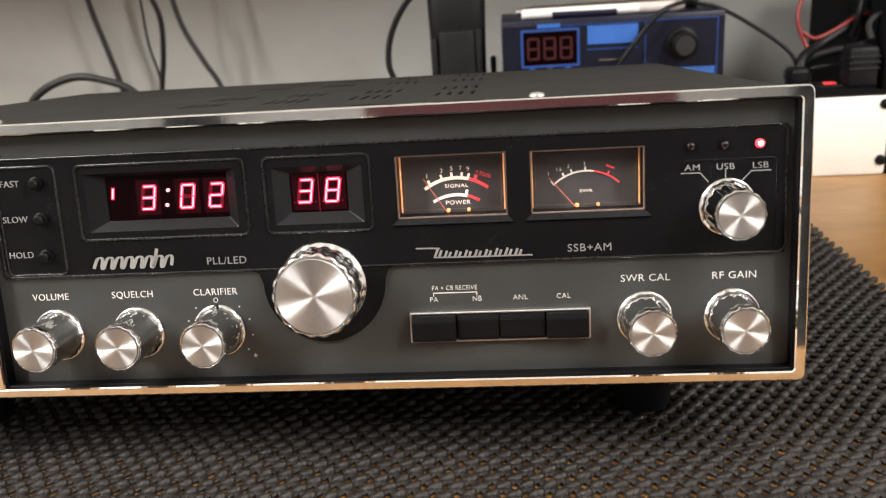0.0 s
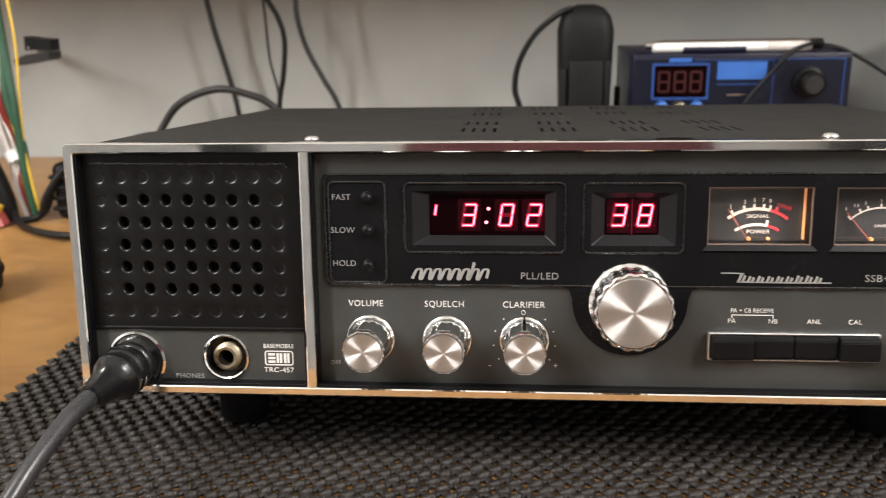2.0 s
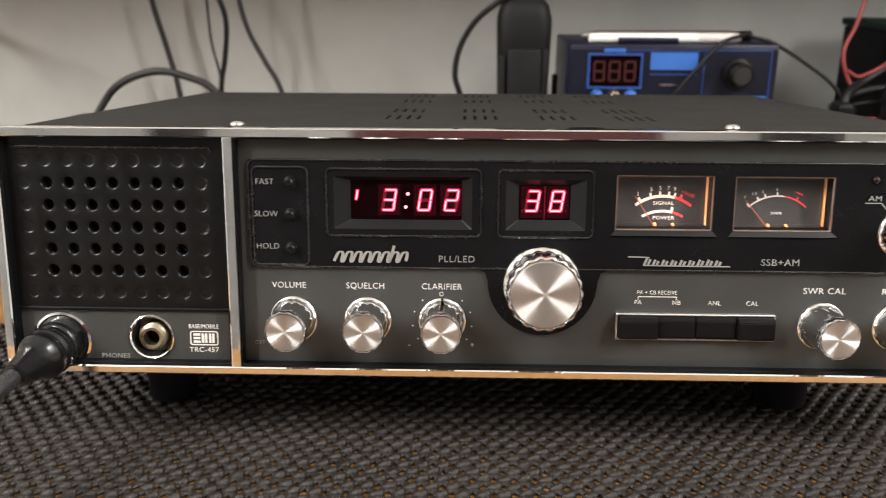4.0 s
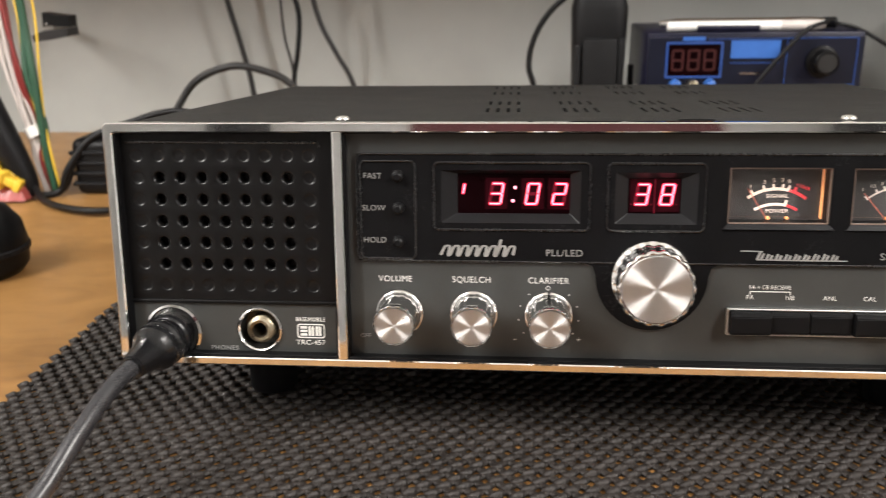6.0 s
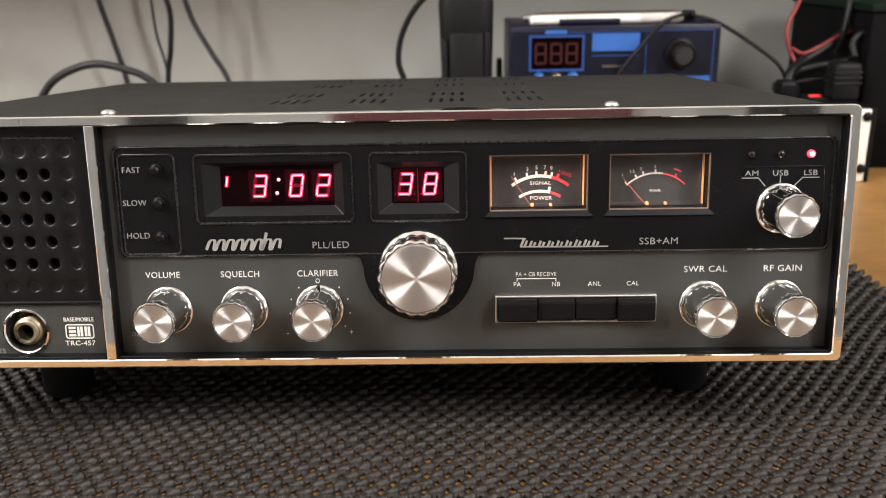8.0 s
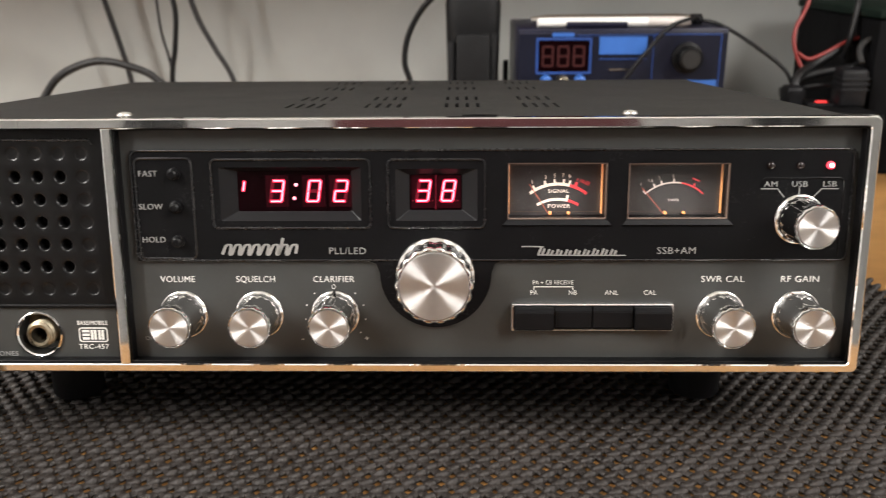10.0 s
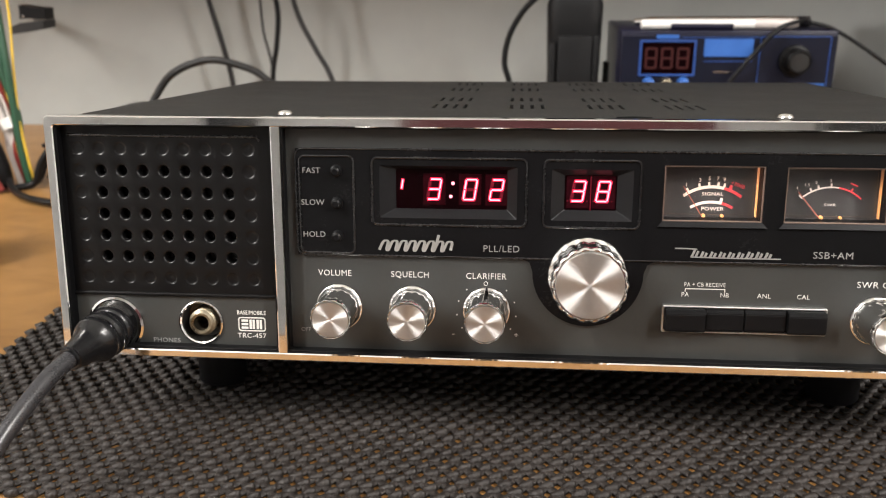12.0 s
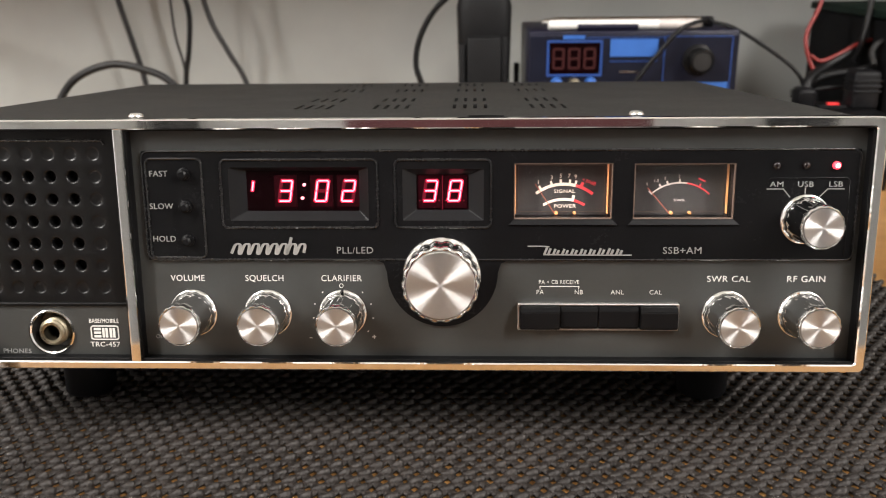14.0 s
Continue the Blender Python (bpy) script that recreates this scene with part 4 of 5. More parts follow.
# cover screws, vents and feet
for x, y in ((-0.1075, 0.0225), (0.1085, 0.0225)):
    s = part("cover_screw", lathe([(0.0034, 0.0), (0.0033, 0.0007), (0.0025, 0.0015), (0.0008, 0.0018)], 24), STEEL, radio, "domed zinc screw", 50)
    s.data.transform(Matrix.Translation((x, y - 0.1, high(Z1 - 0.0006))) @ Matrix.Rotation(radians(90), 4, "X"))
for x, y in ((-0.154, 0.054), (0.152, 0.056), (-0.154, 0.225), (0.152, 0.225)):
    low, top = 0.0013 + 0.1145 * y, Z0 + 0.002 + 0.031 * y
    f = part("foot", lathe([(0.0108, 0.0), (0.0120, 0.0018), (0.0126, top - low)], 28), RUBBER, radio, "black rubber foot", 40)
    f.data.transform(Matrix.Translation((x, y - 0.1, low)) @ Matrix.Rotation(radians(90), 4, "X"))
rpart("cover_gap", tube([(0.037, 0.0155, Z1 - 0.0008), (0.0445, 0.0160, Z1 - 0.0006), (0.052, 0.0155, Z1 - 0.0008)], 0.0006, 6, 4), BLACK_MATT)

# microphone lead
lead = empty("microphone_lead", MIC[0], -0.02, MIC_Z, "black microphone lead plugged into the radio's front socket", "cable")
lead.matrix_basis = LEAN @ pose(MIC[0], -0.02, MIC_Z)


def lpart(name, bm, mat, label="", smooth=45):
    bm.transform(Matrix.Translation((-MIC[0], 0.02, -MIC_Z)))
    return part(name, bm, mat, lead, label, smooth)


def plug_profile(points, pts_r, n=28):
    bm = bmesh.new()
    rings = []
    for (c, r) in zip(points, pts_r):
        rings.append((Vector(c), r))
    out = []
    for i, (c, r) in enumerate(rings):
        d = (rings[min(i + 1, len(rings) - 1)][0] - rings[max(i - 1, 0)][0]).normalized()
        u = d.orthogonal().normalized() if i == 0 else u
        u = (u - d * u.dot(d)).normalized()
        w = d.cross(u)
        out.append([c + (u * math.cos(2 * math.pi * k / n) + w * math.sin(2 * math.pi * k / n)) * r for k in range(n)])
    loft(bm, out, True, True, True)
    return bm


A, B = Vector((MIC[0], 0.003, MIC_Z)), Vector((-0.1875, -0.034, 0.0482))
stations = [(0.0, .0098), (.12, .0098), (.14, .0104), (.18, .0106), (.22, .0104), (.24, .0096), (.29, .0096), (.31, .0105), (.35, .0108), (.39, .0105), (.41, .0098), (.43, .0098), (.45, .0104), (.50, .0105), (.54, .0099), (.58, .0088), (.63, .0079), (.70, .0072), (.80, .0064), (.88, .0058), (.96, .0052), (.965, .0047), (1.0, .0046)]
lpart("plug", plug_profile([A.lerp(B, s) for s, _ in stations], [r for _, r in stations]), PLUG_BLACK, "glossy black moulded plug")
lpart("cord", tube([B.lerp(A, 0.1), B, (-0.1915, -0.046, 0.0430), (-0.1970, -0.064, 0.0310), (-0.2040, -0.082, 0.0150), (-0.2140, -0.102, 0.0020), (-0.2400, -0.135, -0.0085), (-0.2900, -0.160, -0.0118), (-0.34, -0.168, -0.0128)], 0.0038, 14), CORD, "round dark grey cord")

# ---- behind the radio ----
def power_supply():
    x0, x1, y0, y1, z0, z1 = 0.0908, 0.2930, 0.522, 0.66, 0.004, 0.1355
    psu = empty("bench_power_supply", (x0 + x1) / 2, (y0 + y1) / 2, TABLE_Z, "dark blue bench supply with a red digit display and one knob", "power supply")
    o = Vector(psu.location)

    def p(name, bm, mat, parent=None, label="", smooth=0.0):
        bm.transform(Matrix.Translation(-o))
        return part(name, bm, mat, parent or psu, label, smooth)
    p("case", boxed(x0, x1, y0 + 0.002, y1, z0, z1, 0.002), PSU_TOP, label="blue grey enamelled case", smooth=40)
    face = p("front_panel", boxed(x0 + 0.001, x1 - 0.001, y0 - 0.001, y0 + 0.002, z0 + 0.001, z1 - 0.004, 0.0008), PSU_BLUE, label="dark blue front panel")
    y = y0 - 0.0015
    p("display_frame", border((0.1083, 0.1619, 0.0930, 0.1274), (0.1106, 0.1597, 0.0952, 0.1251), 0.001, 0.0008, y - 0.001, y, 0.0004), PSU_LINE, face, "bright blue frame")
    win = p("display_window", boxed(0.1106, 0.1597, y - 0.0004, y, 0.0952, 0.1251), RED_WINDOW)
    for k in range(3):
        x, z, w, h = 0.1197 + k * 0.0150, 0.1101, 0.0095, 0.0183
        L = [[(x - w / 2 + .001, z + h / 2), (x + w / 2 - .001, z + h / 2)], [(x - w / 2 + .001, z), (x + w / 2 - .001, z)], [(x - w / 2 + .001, z - h / 2), (x + w / 2 - .001, z - h / 2)],
             [(x - w / 2, z + h / 2 - .001), (x - w / 2, z + .001)], [(x + w / 2, z + h / 2 - .001), (x + w / 2, z + .001)], [(x - w / 2, z - .001), (x - w / 2, z - h / 2 + .001)], [(x + w / 2, z - .001), (x + w / 2, z - h / 2 + .001)]]
        for line in L:
            p("segment", strokes([line], 0.0020, y - 0.0008), PSU_DIGIT, win, "dim red segment")
    p("label_plate", boxed(0.1238, 0.1447, y - 0.0004, y, 0.1285, 0.1321), PSU_LABEL, face)
    p("blue_screen", boxed(0.1692, 0.2147, y - 0.0004, y, 0.1117, 0.1283), PSU_LABEL, face, "sky blue label")
    p("panel_line", boxed(0.1692, 0.2147, y - 0.0003, y, 0.1068, 0.1077), PSU_LINE, face)
    p("panel_line", boxed(0.1465, 0.2201, y - 0.0003, y, 0.1294, 0.1301), PSU_LINE, face)
    p("knob_field", border((0.2206, 0.2860, 0.0769, 0.1305), (0.2215, 0.2851, 0.0778, 0.1296), 0.0008, 0.0006, y - 0.0003, y, 0.0001), PSU_LINE, face)
    p("sticker", boxed(0.2501, 0.2838, y - 0.0004, y, 0.0800, 0.0867), PSU_LABEL, face)
    k = p("dial_knob", lathe([(0.0150, 0.0), (0.0148, -0.003), (0.0118, -0.004), (0.0110, -0.016), (0.0098, -0.0172)], 40, lambda a, i: 1 + (0.03 * math.cos(18 * a) if 2 <= i <= 3 else 0), at=(0.2538, y, 0.1081)), BLACK_MATT, psu, "black fluted knob", 35)
    p("knob_cap", lathe([(0.0085, -0.0171), (0.0083, -0.0176), (0.002, -0.0177)], 28, at=(0.2538, y, 0.1081)), CABLE_GREY, k)
    for x, m in ((0.1184, PSU_LABEL), (0.1349, BRASS), (0.1513, PSU_LABEL)):
        p("terminal", lathe([(0.0058, 0.0), (0.0058, -0.004), (0.0046, -0.010), (0.0040, -0.0104)], 24, at=(x, y, 0.0868)), m, face, smooth=40)
    p("slot", boxed(0.1792, 0.1974, y - 0.0006, y, 0.0965, 0.0979), STEEL, face)
    for xx in (x0 + 0.02, x1 - 0.02):
        for yy in (y0 + 0.03, y1 - 0.03):
            p("foot", boxed(xx - 0.008, xx + 0.008, yy - 0.008, yy + 0.008, TABLE_Z, z0 + 0.0005, 0.001), RUBBER)


PSU_DIGIT = material("dim_red_segment", (0.035, 0.003, 0.003), 0.5, emit=0.006, emit_colour=(1, 0.08, 0.03), vary=0, rough_vary=0)
power_supply()


def rod(name, a, b, stations, mat, parent, label=""):
    """A turned rod from a to b; stations are (share of the length, radius)."""
    a, b = Vector(a), Vector(b)
    d = (b - a).normalized()
    u = d.orthogonal().normalized()
    w = d.cross(u)
    bm = bmesh.new()
    loft(bm, [[a.lerp(b, s) + (u * math.cos(2 * math.pi * k / 18) + w * math.sin(2 * math.pi * k / 18)) * r for k in range(18)] for s, r in stations], True, True, True)
    if parent:
        bm.transform(Matrix.Translation(-Vector(parent.location)))
    return part(name, bm, mat, parent, label, 40)


pen = empty("marker_pen", 0.18, 0.535, 0.1355, "white marker pen with a blue stripe lying on the supply", "pen")
PZ = 0.1355 + 0.0052
rod("barrel", (0.110, 0.534, PZ), (0.220, 0.537, PZ), [(0, .0036), (.01, .0046), (.99, .0046), (1, .0042)], WHITE_PLASTIC, pen)
rod("cap", (0.217, 0.537, PZ), (0.259, 0.538, PZ), [(0, .0050), (.8, .0050), (.97, .0037), (1, .003)], CLEAR_WIRE, pen, "pale translucent cap")
rod("stripe", (0.138, 0.5336, PZ - .0016), (0.197, 0.5354, PZ - .0016), [(0, .0043), (1, .0043)], PSU_TOP, pen)
probe = empty("test_probe", 0.18, 0.55, 0.1355, "silver grey probe pen lying behind the marker", "probe")
rod("barrel", (0.105, 0.547, PZ + .0012), (0.263, 0.549, PZ + .0012), [(0, .0030), (.06, .0042), (.10, .0052), (.9, .0054), (.98, .0046), (1, .0037)], STEEL, probe)
rod("end_cap", (0.261, 0.549, PZ + .0012), (0.273, 0.549, PZ + .0012), [(0, .0052), (.9, .0052), (1, .0037)], RUBBER, probe, "black rubber end")
wire = empty("probe_wire", 0.27, 0.52, 0.13, "thin black wire draped over the supply front", "cable")


def cable(name, pts, r, mat, parent, steps=8, n=10):
    bm = tube(pts, r, n, steps)
    bm.transform(Matrix.Translation(-Vector(parent.location)))
    return part(name, bm, mat, parent, "", 60)


cable("front_drop", [(0.2706, 0.5487, 0.1408), (0.2589, 0.5257, 0.1446), (0.2344, 0.5131, 0.1381), (0.2146, 0.5086, 0.1177), (0.1963, 0.5101, 0.0934), (0.1852, 0.5131, 0.0727), (0.1709, 0.5072, 0.0326), (0.1536, 0.4849, -0.0026)], 0.0021, CABLE_BLACK, wire)
cable("side_run", [(0.2706, 0.5487, 0.1417), (0.2888, 0.5368, 0.1369), (0.3152, 0.5257, 0.1214), (0.3451, 0.5183, 0.0994), (0.3562, 0.5161, 0.0816), (0.3580, 0.5161, 0.0592)], 0.0019, CABLE_BLACK, wire)


# upright black plug-in adapter
def adapter():
    ad = empty("power_adapter", 0.0482, 0.573, TABLE_Z, "tall matt black plug-in mains adapter standing on end", "adapter")
    o = Vector(ad.location)

    def p(name, bm, mat, label="", smooth=40):
        bm.transform(Matrix.Translation(-o))
        return part(name, bm, mat, ad, label, smooth)
    bm = bmesh.new()
    rings = []
    for z, w, d in ((TABLE_Z, .0262, .021), (0.09, .0262, .021), (0.131, .0272, .023), (0.157, .0278, .023), (0.170, .0245, .019), (0.178, .018, .013), (0.1815, .009, .006)):
        rings.append([(0.0482 + w * c, 0.573 + d * s, z) for c, s in [(math.copysign(abs(math.cos(q)) ** .45, math.cos(q)), math.copysign(abs(math.sin(q)) ** .45, math.sin(q))) for q in np.linspace(0, 2 * math.pi, 28, endpoint=False)]])
    loft(bm, rings, True, True, True)
    p("body", bm, ADAPTER_BLACK)
    p("front_plate", boxed(0.0305, 0.0657, 0.5428, 0.5509, -0.0042, 0.1295, 0.004), ADAPTER_BLACK, "dull black ribbed front")
    for x in (0.0258, 0.0690):
        p("side_rib", boxed(x - 0.0032, x + 0.0032, 0.5455, 0.562, 0.0, 0.129 if x > .03 else 0.122, 0.002), ADAPTER_BLACK)
    lead2 = tube([(0.0336, 0.5591, 0.1785), (0.0192, 0.5606, 0.1722), (-0.0023, 0.5665, 0.1533), (-0.0175, 0.5702, 0.1265), (-0.0220, 0.5702, 0.0998), (-0.0166, 0.5702, 0.0794), (-0.0094, 0.5739, 0.0394), (-0.0022, 0.5814, -0.0052)], 0.0030, 12)
    p("lead", lead2, CABLE_BLACK, "round black lead", 60)
    p("clip", boxed(0.0790, 0.0845, 0.566, 0.574, TABLE_Z, 0.101, 0.001), ADAPTER_BLACK)


adapter()

# white switch box with plugs on it
PILOT = material("red_pilot_lamp", (0.6, 0.03, 0.03), 0.3, emit=0.9, emit_colour=(1, 0.06, 0.06), vary=0, rough_vary=0)
wb = empty("white_junction_box", 0.40, 0.56, TABLE_Z, "cream white metal box with black screws on the table", "box")


def wpart(name, bm, mat, parent=None, label="", smooth=40):
    bm.transform(Matrix.Translation(-Vector((0.40, 0.56, TABLE_Z))))
    return part(name, bm, mat, parent or wb, label, smooth)


wpart("body", boxed(0.325, 0.4125, 0.448, 0.53, TABLE_Z, 0.0645, 0.0025), WHITE_ENAMEL)
wpart("side_panel", boxed(0.4128, 0.4162, 0.448, 0.53, TABLE_Z, 0.0645, 0.001), BLACK_MATT)
for z in (0.0572, 0.0095):
    wpart("screw", lathe([(0.0044, 0.0), (0.0042, -0.0016), (0.0028, -0.0024), (0.0008, -0.0028)], 20, at=(0.4078, 0.448, z)), BLACK_MATT, label="black domed screw")
wpart("top_panel", boxed(0.3255, 0.4120, 0.4490, 0.5295, 0.0640, 0.0655, 0.0006), BLACK_MATT, label="black top plate")
wpart("rocker", boxed(0.3640, 0.3960, 0.492, 0.522, 0.0653, 0.0675, 0.001), RUBBER)
wpart("pilot_lamp", boxed(0.3755, 0.3860, 0.500, 0.506, 0.0668, 0.0688, 0.0008), PILOT)
def plug(x, y, z, h, w, label):
    ob = empty("mains_plug", x, y, z, label, "plug", "plugs on the white box")
    bm = boxed(-w / 2, w / 2, -0.012, 0.012, 0.0, h, 0.004, 3)
    part("body", bm, RUBBER, ob, "", 40)
    for k in range(3):
        part("grip", boxed(-w / 2 - 0.001, w / 2 + 0.001, -0.013, 0.013, h * (0.45 + 0.14 * k), h * (0.50 + 0.14 * k), 0.001), RUBBER, ob)
    return ob


plug(0.4030, 0.497, 0.0645, 0.036, 0.025, "dark grey ribbed plug on the white box")
plug(0.3530, 0.505, 0.0645, 0.019, 0.016, "small black plug on the white box")

leads = empty("black_lead_bundle", 0.41, 0.62, 0.11, "tangle of black leads above the white box", "cable")
cable("lead", [(0.3554, 0.5072, 0.0774), (0.3600, 0.5146, 0.0897), (0.3783, 0.5294, 0.0989), (0.4001, 0.5368, 0.1102), (0.4172, 0.5443, 0.1205), (0.4478, 0.5517, 0.1291)], 0.0048, CABLE_BLACK, leads)
cable("lead", [(0.3556, 0.5220, 0.0697), (0.3647, 0.5220, 0.0858), (0.3837, 0.5220, 0.0930), (0.4083, 0.5220, 0.0965), (0.4327, 0.5294, 0.1016)], 0.0042, CABLE_BLACK, leads)
cable("lead", [(0.3509, 0.5146, 0.0637), (0.3610, 0.5220, 0.0751), (0.3728, 0.5146, 0.0807), (0.3965, 0.5146, 0.0825)], 0.0022, CABLE_BLACK, leads)
cable("lead", [(0.4100, 0.5368, 0.1048), (0.4119, 0.5294, 0.1257), (0.4173, 0.5368, 0.1521), (0.4235, 0.5443, 0.2007)], 0.0030, CABLE_BLACK, leads)
cable("lead", [(0.4107, 0.4960, 0.1048), (0.4120, 0.5072, 0.1169), (0.4238, 0.5146, 0.1246), (0.4519, 0.5220, 0.1269)], 0.0028, CABLE_GREY, leads)
red = empty("red_test_lead", 0.39, 0.64, 0.13, "red test lead hanging down to the black leads", "cable")
cable("lead", [(0.3829, 0.5517, 0.1914), (0.3721, 0.5443, 0.1544), (0.3612, 0.5368, 0.1343), (0.3598, 0.5331, 0.1193), (0.3656, 0.5294, 0.1016), (0.3715, 0.5257, 0.0928)], 0.0020, RED_WIRE, red)
cable("lead", [(0.3638, 0.5294, 0.1105), (0.3747, 0.5294, 0.1051), (0.3906, 0.5331, 0.1103), (0.4100, 0.5368, 0.1200), (0.4312, 0.5406, 0.1261)], 0.0019, RED_WIRE, red)

LID_GREEN = material("very_dark_green_plastic", (0.006, 0.012, 0.009), 0.6, 0.0, 60, 0.15, spec=0.1)
dark = empty("black_equipment_case", 0.5225, 0.60, TABLE_Z, "near-black equipment case standing beside the white box", "case")
bm = boxed(-0.098, 0.16, -0.10, 0.10, 0.0, 0.148, 0.004)
part("body", bm, DULL_BLACK, dark, "", 40)
part("lid", boxed(-0.100, 0.162, -0.102, 0.102, 0.1482, 0.156, 0.002), LID_GREEN, dark, "very dark green top edge", 40)

# cables hanging in front of the wall
w1 = empty("hanging_black_cable", -0.36, 0.81, 0.15, "black cable hanging in front of the wall", "cable", "cables hanging on the wall")
cable("lead", [(-0.3177, 0.6704, 0.2546), (-0.3068, 0.6667, 0.2024), (-0.2899, 0.6630, 0.1720), (-0.2838, 0.6630, 0.1457), (-0.2881, 0.6630, 0.1064), (-0.2951, 0.6630, 0.0713), (-0.2976, 0.6556, -0.0072)], 0.0030, CABLE_BLACK, w1)
w2 = empty("hanging_grey_cable", -0.30, 0.81, 0.15, "grey cable hanging in front of the wall", "cable", "cables hanging on the wall")
cable("lead", [(-0.2744, 0.6704, 0.2546), (-0.2687, 0.6667, 0.2024), (-0.2673, 0.6630, 0.1720), (-0.2586, 0.6630, 0.1370), (-0.2413, 0.6630, 0.1020), (-0.2248, 0.6630, 0.0696), (-0.2019, 0.6556, -0.0072)], 0.0030, CABLE_GREY, w2)
w3 = empty("hanging_thin_cable", -0.37, 0.82, 0.15, "thin grey cable hanging in front of the wall", "cable", "cables hanging on the wall")
cable("lead", [(-0.3099, 0.6704, 0.2546), (-0.3064, 0.6704, 0.1716), (-0.3033, 0.6667, 0.1237), (-0.2949, 0.6645, 0.0800), (-0.2899, 0.6630, -0.0074)], 0.0016, CABLE_GREY, w3)
# solid dark strand modelled in place of a cable's soft shadow
w4 = empty("cable_shadow_strand", -0.44, 0.84, 0.15, "dark grey strand standing for a cable's soft shadow on the wall", "cable", "cables hanging on the wall")
cable("lead", [(-0.3947, 0.7075, 0.2521), (-0.3821, 0.7060, 0.1696), (-0.3692, 0.7060, 0.1131), (-0.3590, 0.7060, 0.0610), (-0.3529, 0.7001, -0.0084)], 0.0033, CABLE_GREY, w4)
arch = empty("arched_cable", -0.36, 0.6, 0.08, "thick dark grey cable arching up behind the radio", "cable")
cable("lead", [(-0.3974, 0.4923, 0.0241), (-0.3717, 0.5072, 0.0739), (-0.3497, 0.5072, 0.0972), (-0.3141, 0.5072, 0.1092), (-0.2812, 0.5072, 0.1034), (-0.2584, 0.5072, 0.0918), (-0.2310, 0.5072, 0.0595), (-0.2127, 0.5072, -0.0032)], 0.0037, CABLE_GREY, arch)

# left of the radio
tr = empty("black_transformer", -0.44, 0.54, TABLE_Z, "black ribbed transformer with a looped lead behind the radio", "transformer")


def tpart(name, bm, mat, label=""):
    bm.transform(Matrix.Translation(-Vector((-0.44, 0.54, TABLE_Z))))
    return part(name, bm, mat, tr, label, 40)


tpart("body", boxed(-0.455, -0.325, 0.43, 0.50, TABLE_Z, 0.051, 0.008, 3), BLACK_MATT)
for k in range(4):
    tpart("rib", boxed(-0.456, -0.36, 0.428, 0.44, 0.006 + 0.010 * k, 0.010 + 0.010 * k, 0.0015), RUBBER)
tpart("lead", tube([(-0.3195, 0.4478, 0.0689), (-0.3567, 0.4478, 0.0743), (-0.3949, 0.4404, 0.0656), (-0.4332, 0.4330, 0.0513), (-0.4558, 0.4255, 0.0244), (-0.4671, 0.4255, 0.0026), (-0.4823, 0.4181, -0.0008)], 0.0034, 12), CABLE_BLACK)
tpart("lead", tube([(-0.3280, 0.4552, 0.0614), (-0.3651, 0.4552, 0.0695), (-0.4125, 0.4478, 0.0581), (-0.4444, 0.4330, 0.0441), (-0.4609, 0.4293, 0.0098), (-0.4706, 0.4330, 0.0006)], 0.0030, 12), CABLE_BLACK)

wl = empty("black_table_lead", -0.5, 0.4, TABLE_Z, "black lead snaking across the table to the radio's back", "cable")
cable("lead", [(-0.5415, 0.4552, 0.1066), (-0.5208, 0.4404, 0.0529), (-0.4952, 0.4255, 0.0153), (-0.4751, 0.4033, 0.0014), (-0.4416, 0.3736, 0.0018), (-0.4054, 0.3588, 0.0022), (-0.3575, 0.3588, 0.0022), (-0.2779, 0.2846, 0.0084)], 0.0032, CABLE_BLACK, wl)

loom = empty("coloured_wire_loom", -0.58, 0.5, 0.0, "bundle of white, red, yellow and green wires hanging down", "wires")
rng = random.Random(5)
for m, dx, r in [(CLEAR_WIRE, -0.013 + 0.0026 * k, 0.0017) for k in range(7)] + [(RED_WIRE, 0.006, .0022), (RED_WIRE, 0.009, .0020), (YELLOW_WIRE, 0.015, .0018), (YELLOW_WIRE, 0.032, .0012), (GREEN_WIRE, 0.023, .0036), (GREEN_WIRE, 0.019, .003)]:
    j = [rng.uniform(-0.003, 0.003) for _ in range(8)]
    cable("wire", [(-0.516 + dx * 1.1, 0.448, 0.232), (-0.5105 + dx + j[0], 0.444 + j[1], 0.164), (-0.502 + dx * 0.8 + j[2], 0.440 + j[3], 0.110), (-0.4915 + dx * 0.5 + j[4], 0.437 + j[5], 0.065), (-0.4862 + dx * 0.35 + j[6] * 0.5, 0.433, 0.032), (-0.4820 + dx * 0.3 + j[7] * 0.5, 0.433, 0.0)], r, m, loom)
tie = tube([(-0.4925, 0.436, 0.0625), (-0.4885, 0.436, 0.0530)], 0.0075, 14, 2)
tie.transform(Matrix.Translation((0.58, -0.5, 0)))
part("tie", tie, WHITE_PLASTIC, loom, "white band round the wires", 60)
sleeve = bmesh.new()
tube([(-0.5600, 0.4250, 0.1450), (-0.5380, 0.4220, 0.1080), (-0.5170, 0.4200, 0.0660), (-0.4990, 0.4200, 0.0220), (-0.4930, 0.4200, -0.0010)], (0.022, 0.008), 14, 6, sleeve)
sleeve.transform(Matrix.Translation((0.58, -0.5, 0)))
part("sleeve", sleeve, RUBBER, loom, "black cable sleeve", 60)

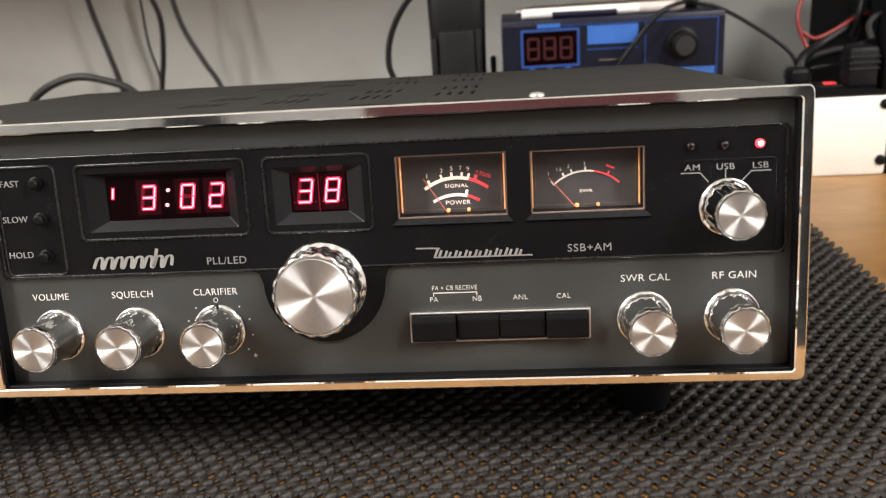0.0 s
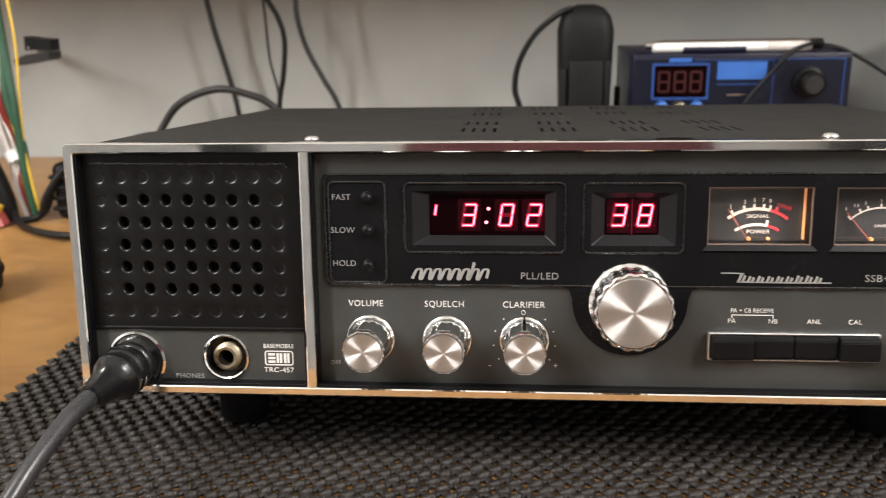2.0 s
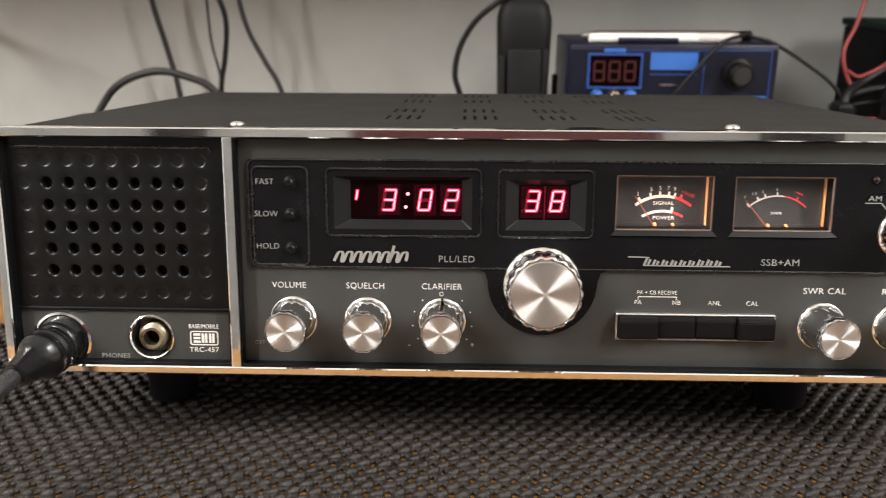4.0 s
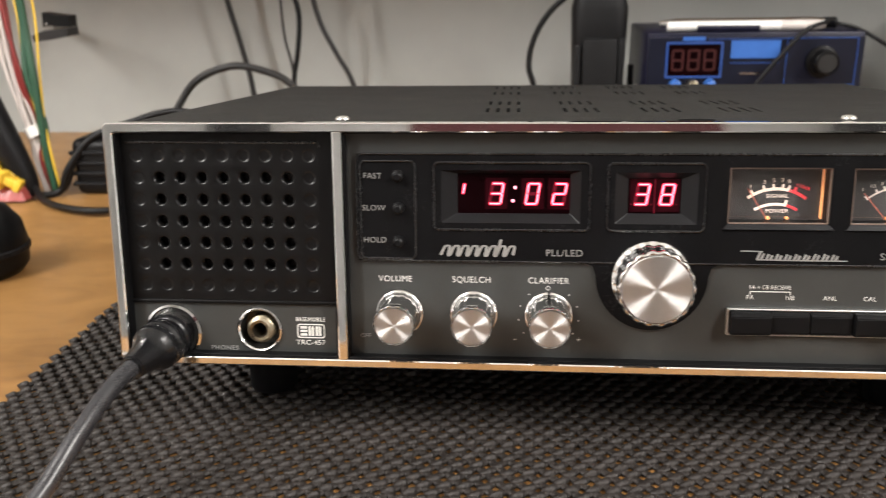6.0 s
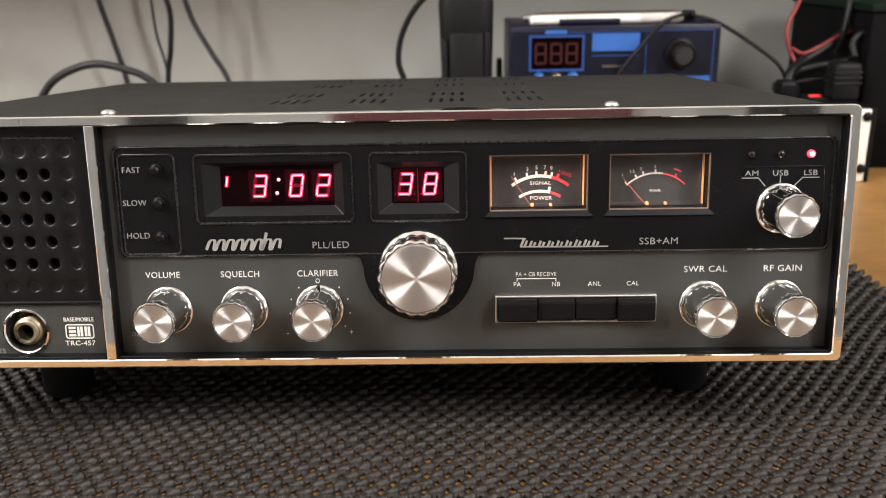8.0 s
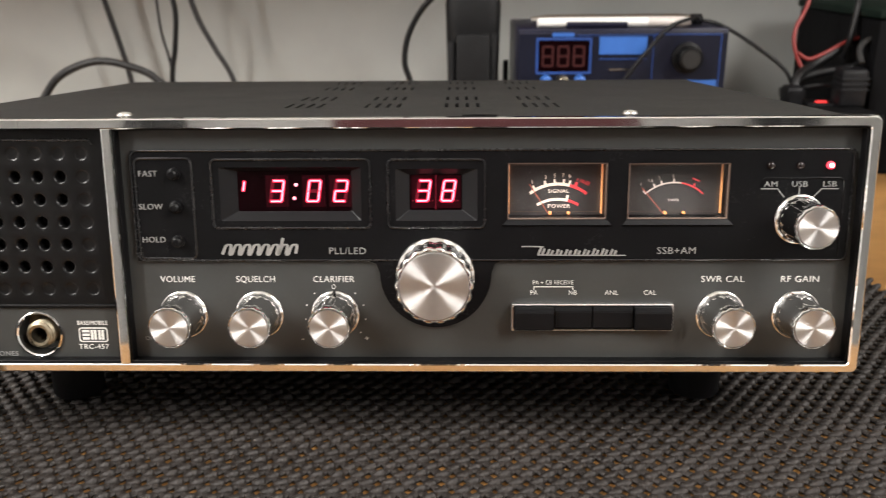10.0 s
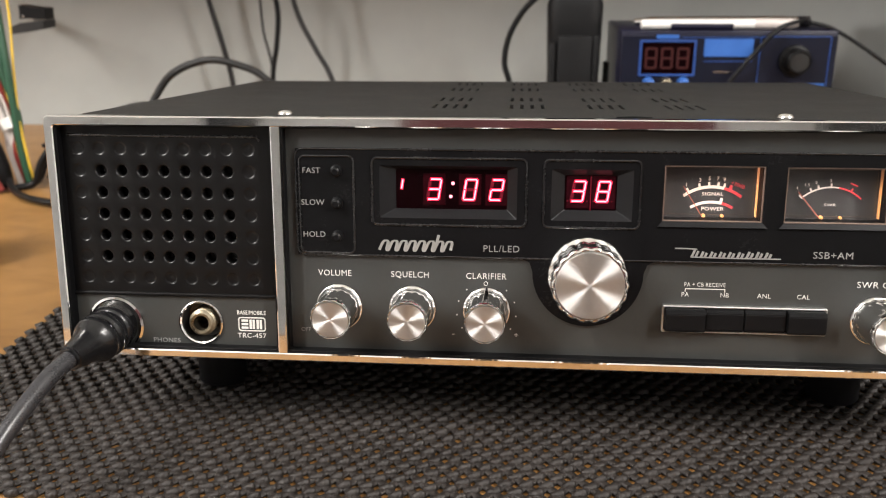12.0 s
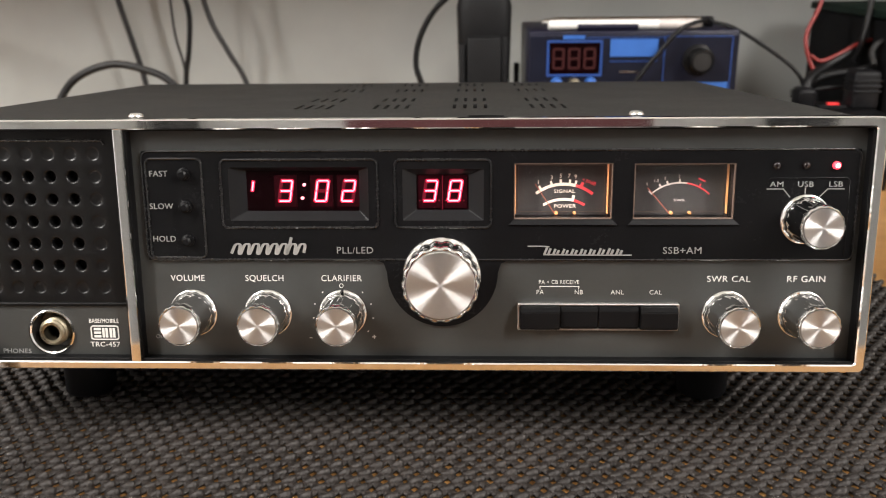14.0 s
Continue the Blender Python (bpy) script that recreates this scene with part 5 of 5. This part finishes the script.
conn = empty("yellow_connector", -0.512, 0.408, 0.016, "cluster of bright yellow wire connectors on a red bag", "connector")
for x, y, z, lx, turn, tilt in ((-0.014, 0.002, 0.010, 0.020, 12, -20), (-0.003, -0.004, 0.008, 0.018, -18, 14), (0.006, 0.003, 0.004, 0.016, 30, 22), (-0.009, -0.006, 0.001, 0.018, -8, 8), (0.010, -0.004, 0.000, 0.015, 10, 30), (-0.016, -0.003, 0.015, 0.014, 25, -35)):
    piece = boxed(-lx / 2, lx / 2, -0.005, 0.005, -0.0045, 0.0045, 0.0022, 3)
    box(piece, lx / 2 - 0.0035, lx / 2 + 0.0025, -0.0062, 0.0062, -0.0056, 0.0056, 0.0015)
    piece.transform(pose(x, y, z, 0, tilt, turn))
    part("shell", piece, YELLOW_WIRE if x != -0.016 else WHITE_PLASTIC, conn, "" if x != -0.016 else "white connector shell", 40)
rb = empty("red_bag", -0.512, 0.415, TABLE_Z, "crumpled translucent red plastic bag on the table", "bag")
bag = bmesh.new()
bmesh.ops.create_grid(bag, x_segments=14, y_segments=9, size=1)
wob = random.Random(11)
for v in bag.verts:
    e = max(abs(v.co.x), abs(v.co.y))
    v.co = (v.co.x * 0.022, v.co.y * 0.016, (0.017 if e < 0.99 else 0.002) * (1 - 0.35 * e) + wob.uniform(-0.0022, 0.0022) * (e < 0.99) + 0.001)
part("film", bag, DULL_RED, rb, "", 25)
puck = empty("black_knob_handle", -0.416, 0.218, TABLE_Z, "rounded black rubber handle lying on the table", "handle")
bm = bmesh.new()
rings = []
for z, s in ((0.0, 0.8), (0.006, 0.95), (0.02, 1.0), (0.036, 0.92), (0.048, 0.66), (0.054, 0.3)):
    rings.append([(0.032 * s * math.cos(q), 0.034 * s * math.sin(q), z) for q in np.linspace(0, 2 * math.pi, 32, endpoint=False)])
loft(bm, rings, True, True, True)
part("body", bm, BLACK_MATT, puck, "", 60)
part("band", lathe([(0.0326, 0), (0.0335, 0.001), (0.0335, 0.004), (0.0326, 0.005)], 32), RUBBER, puck).matrix_basis = pose(0, 0, 0.016, 90)

clip = empty("wall_clip", -0.520, 0.56, 0.143, "black folded clip on a short arm from the wall", "clip")
bm = bmesh.new()
side = [(-0.010, 0.017), (0.006, 0.0145), (0.018, 0.0135), (0.0175, 0.002), (-0.002, 0.0035), (-0.011, 0.0025)]
loft(bm, [[(x, y, z) for x, z in side] for y in (-0.006, 0.012)], True, True, True)
part("jaw", bm, BLACK_MATT, clip)
bm = bmesh.new()
side = [(-0.022, -0.0060), (-0.008, -0.0010), (0.0172, 0.0015), (0.0165, -0.0070), (-0.002, -0.0105), (-0.021, -0.0125)]
loft(bm, [[(x, y, z) for x, z in side] for y in (-0.011, 0.014)], True, True, True)
part("tongue", bm, CABLE_GREY, clip, "dark grey slanting tongue")
part("rivet", lathe([(0.0012, 0.0), (0.0011, -0.0012), (0.0004, -0.0016)], 14, at=(-0.006, -0.0062, 0.0055)), STEEL, clip, "bright steel rivet")
bm = bmesh.new()
loft(bm, [[(x + dx, y, z + dz) for x, z in ((0.0, 0.001), (0.009, 0.001), (0.009, 0.009), (0.0, 0.009))] for y, dx, dz in ((0.0122, 0.0, 0.0), (0.1895, -0.108, -0.013))], True, True, True)
part("arm", bm, BLACK_MATT, clip)
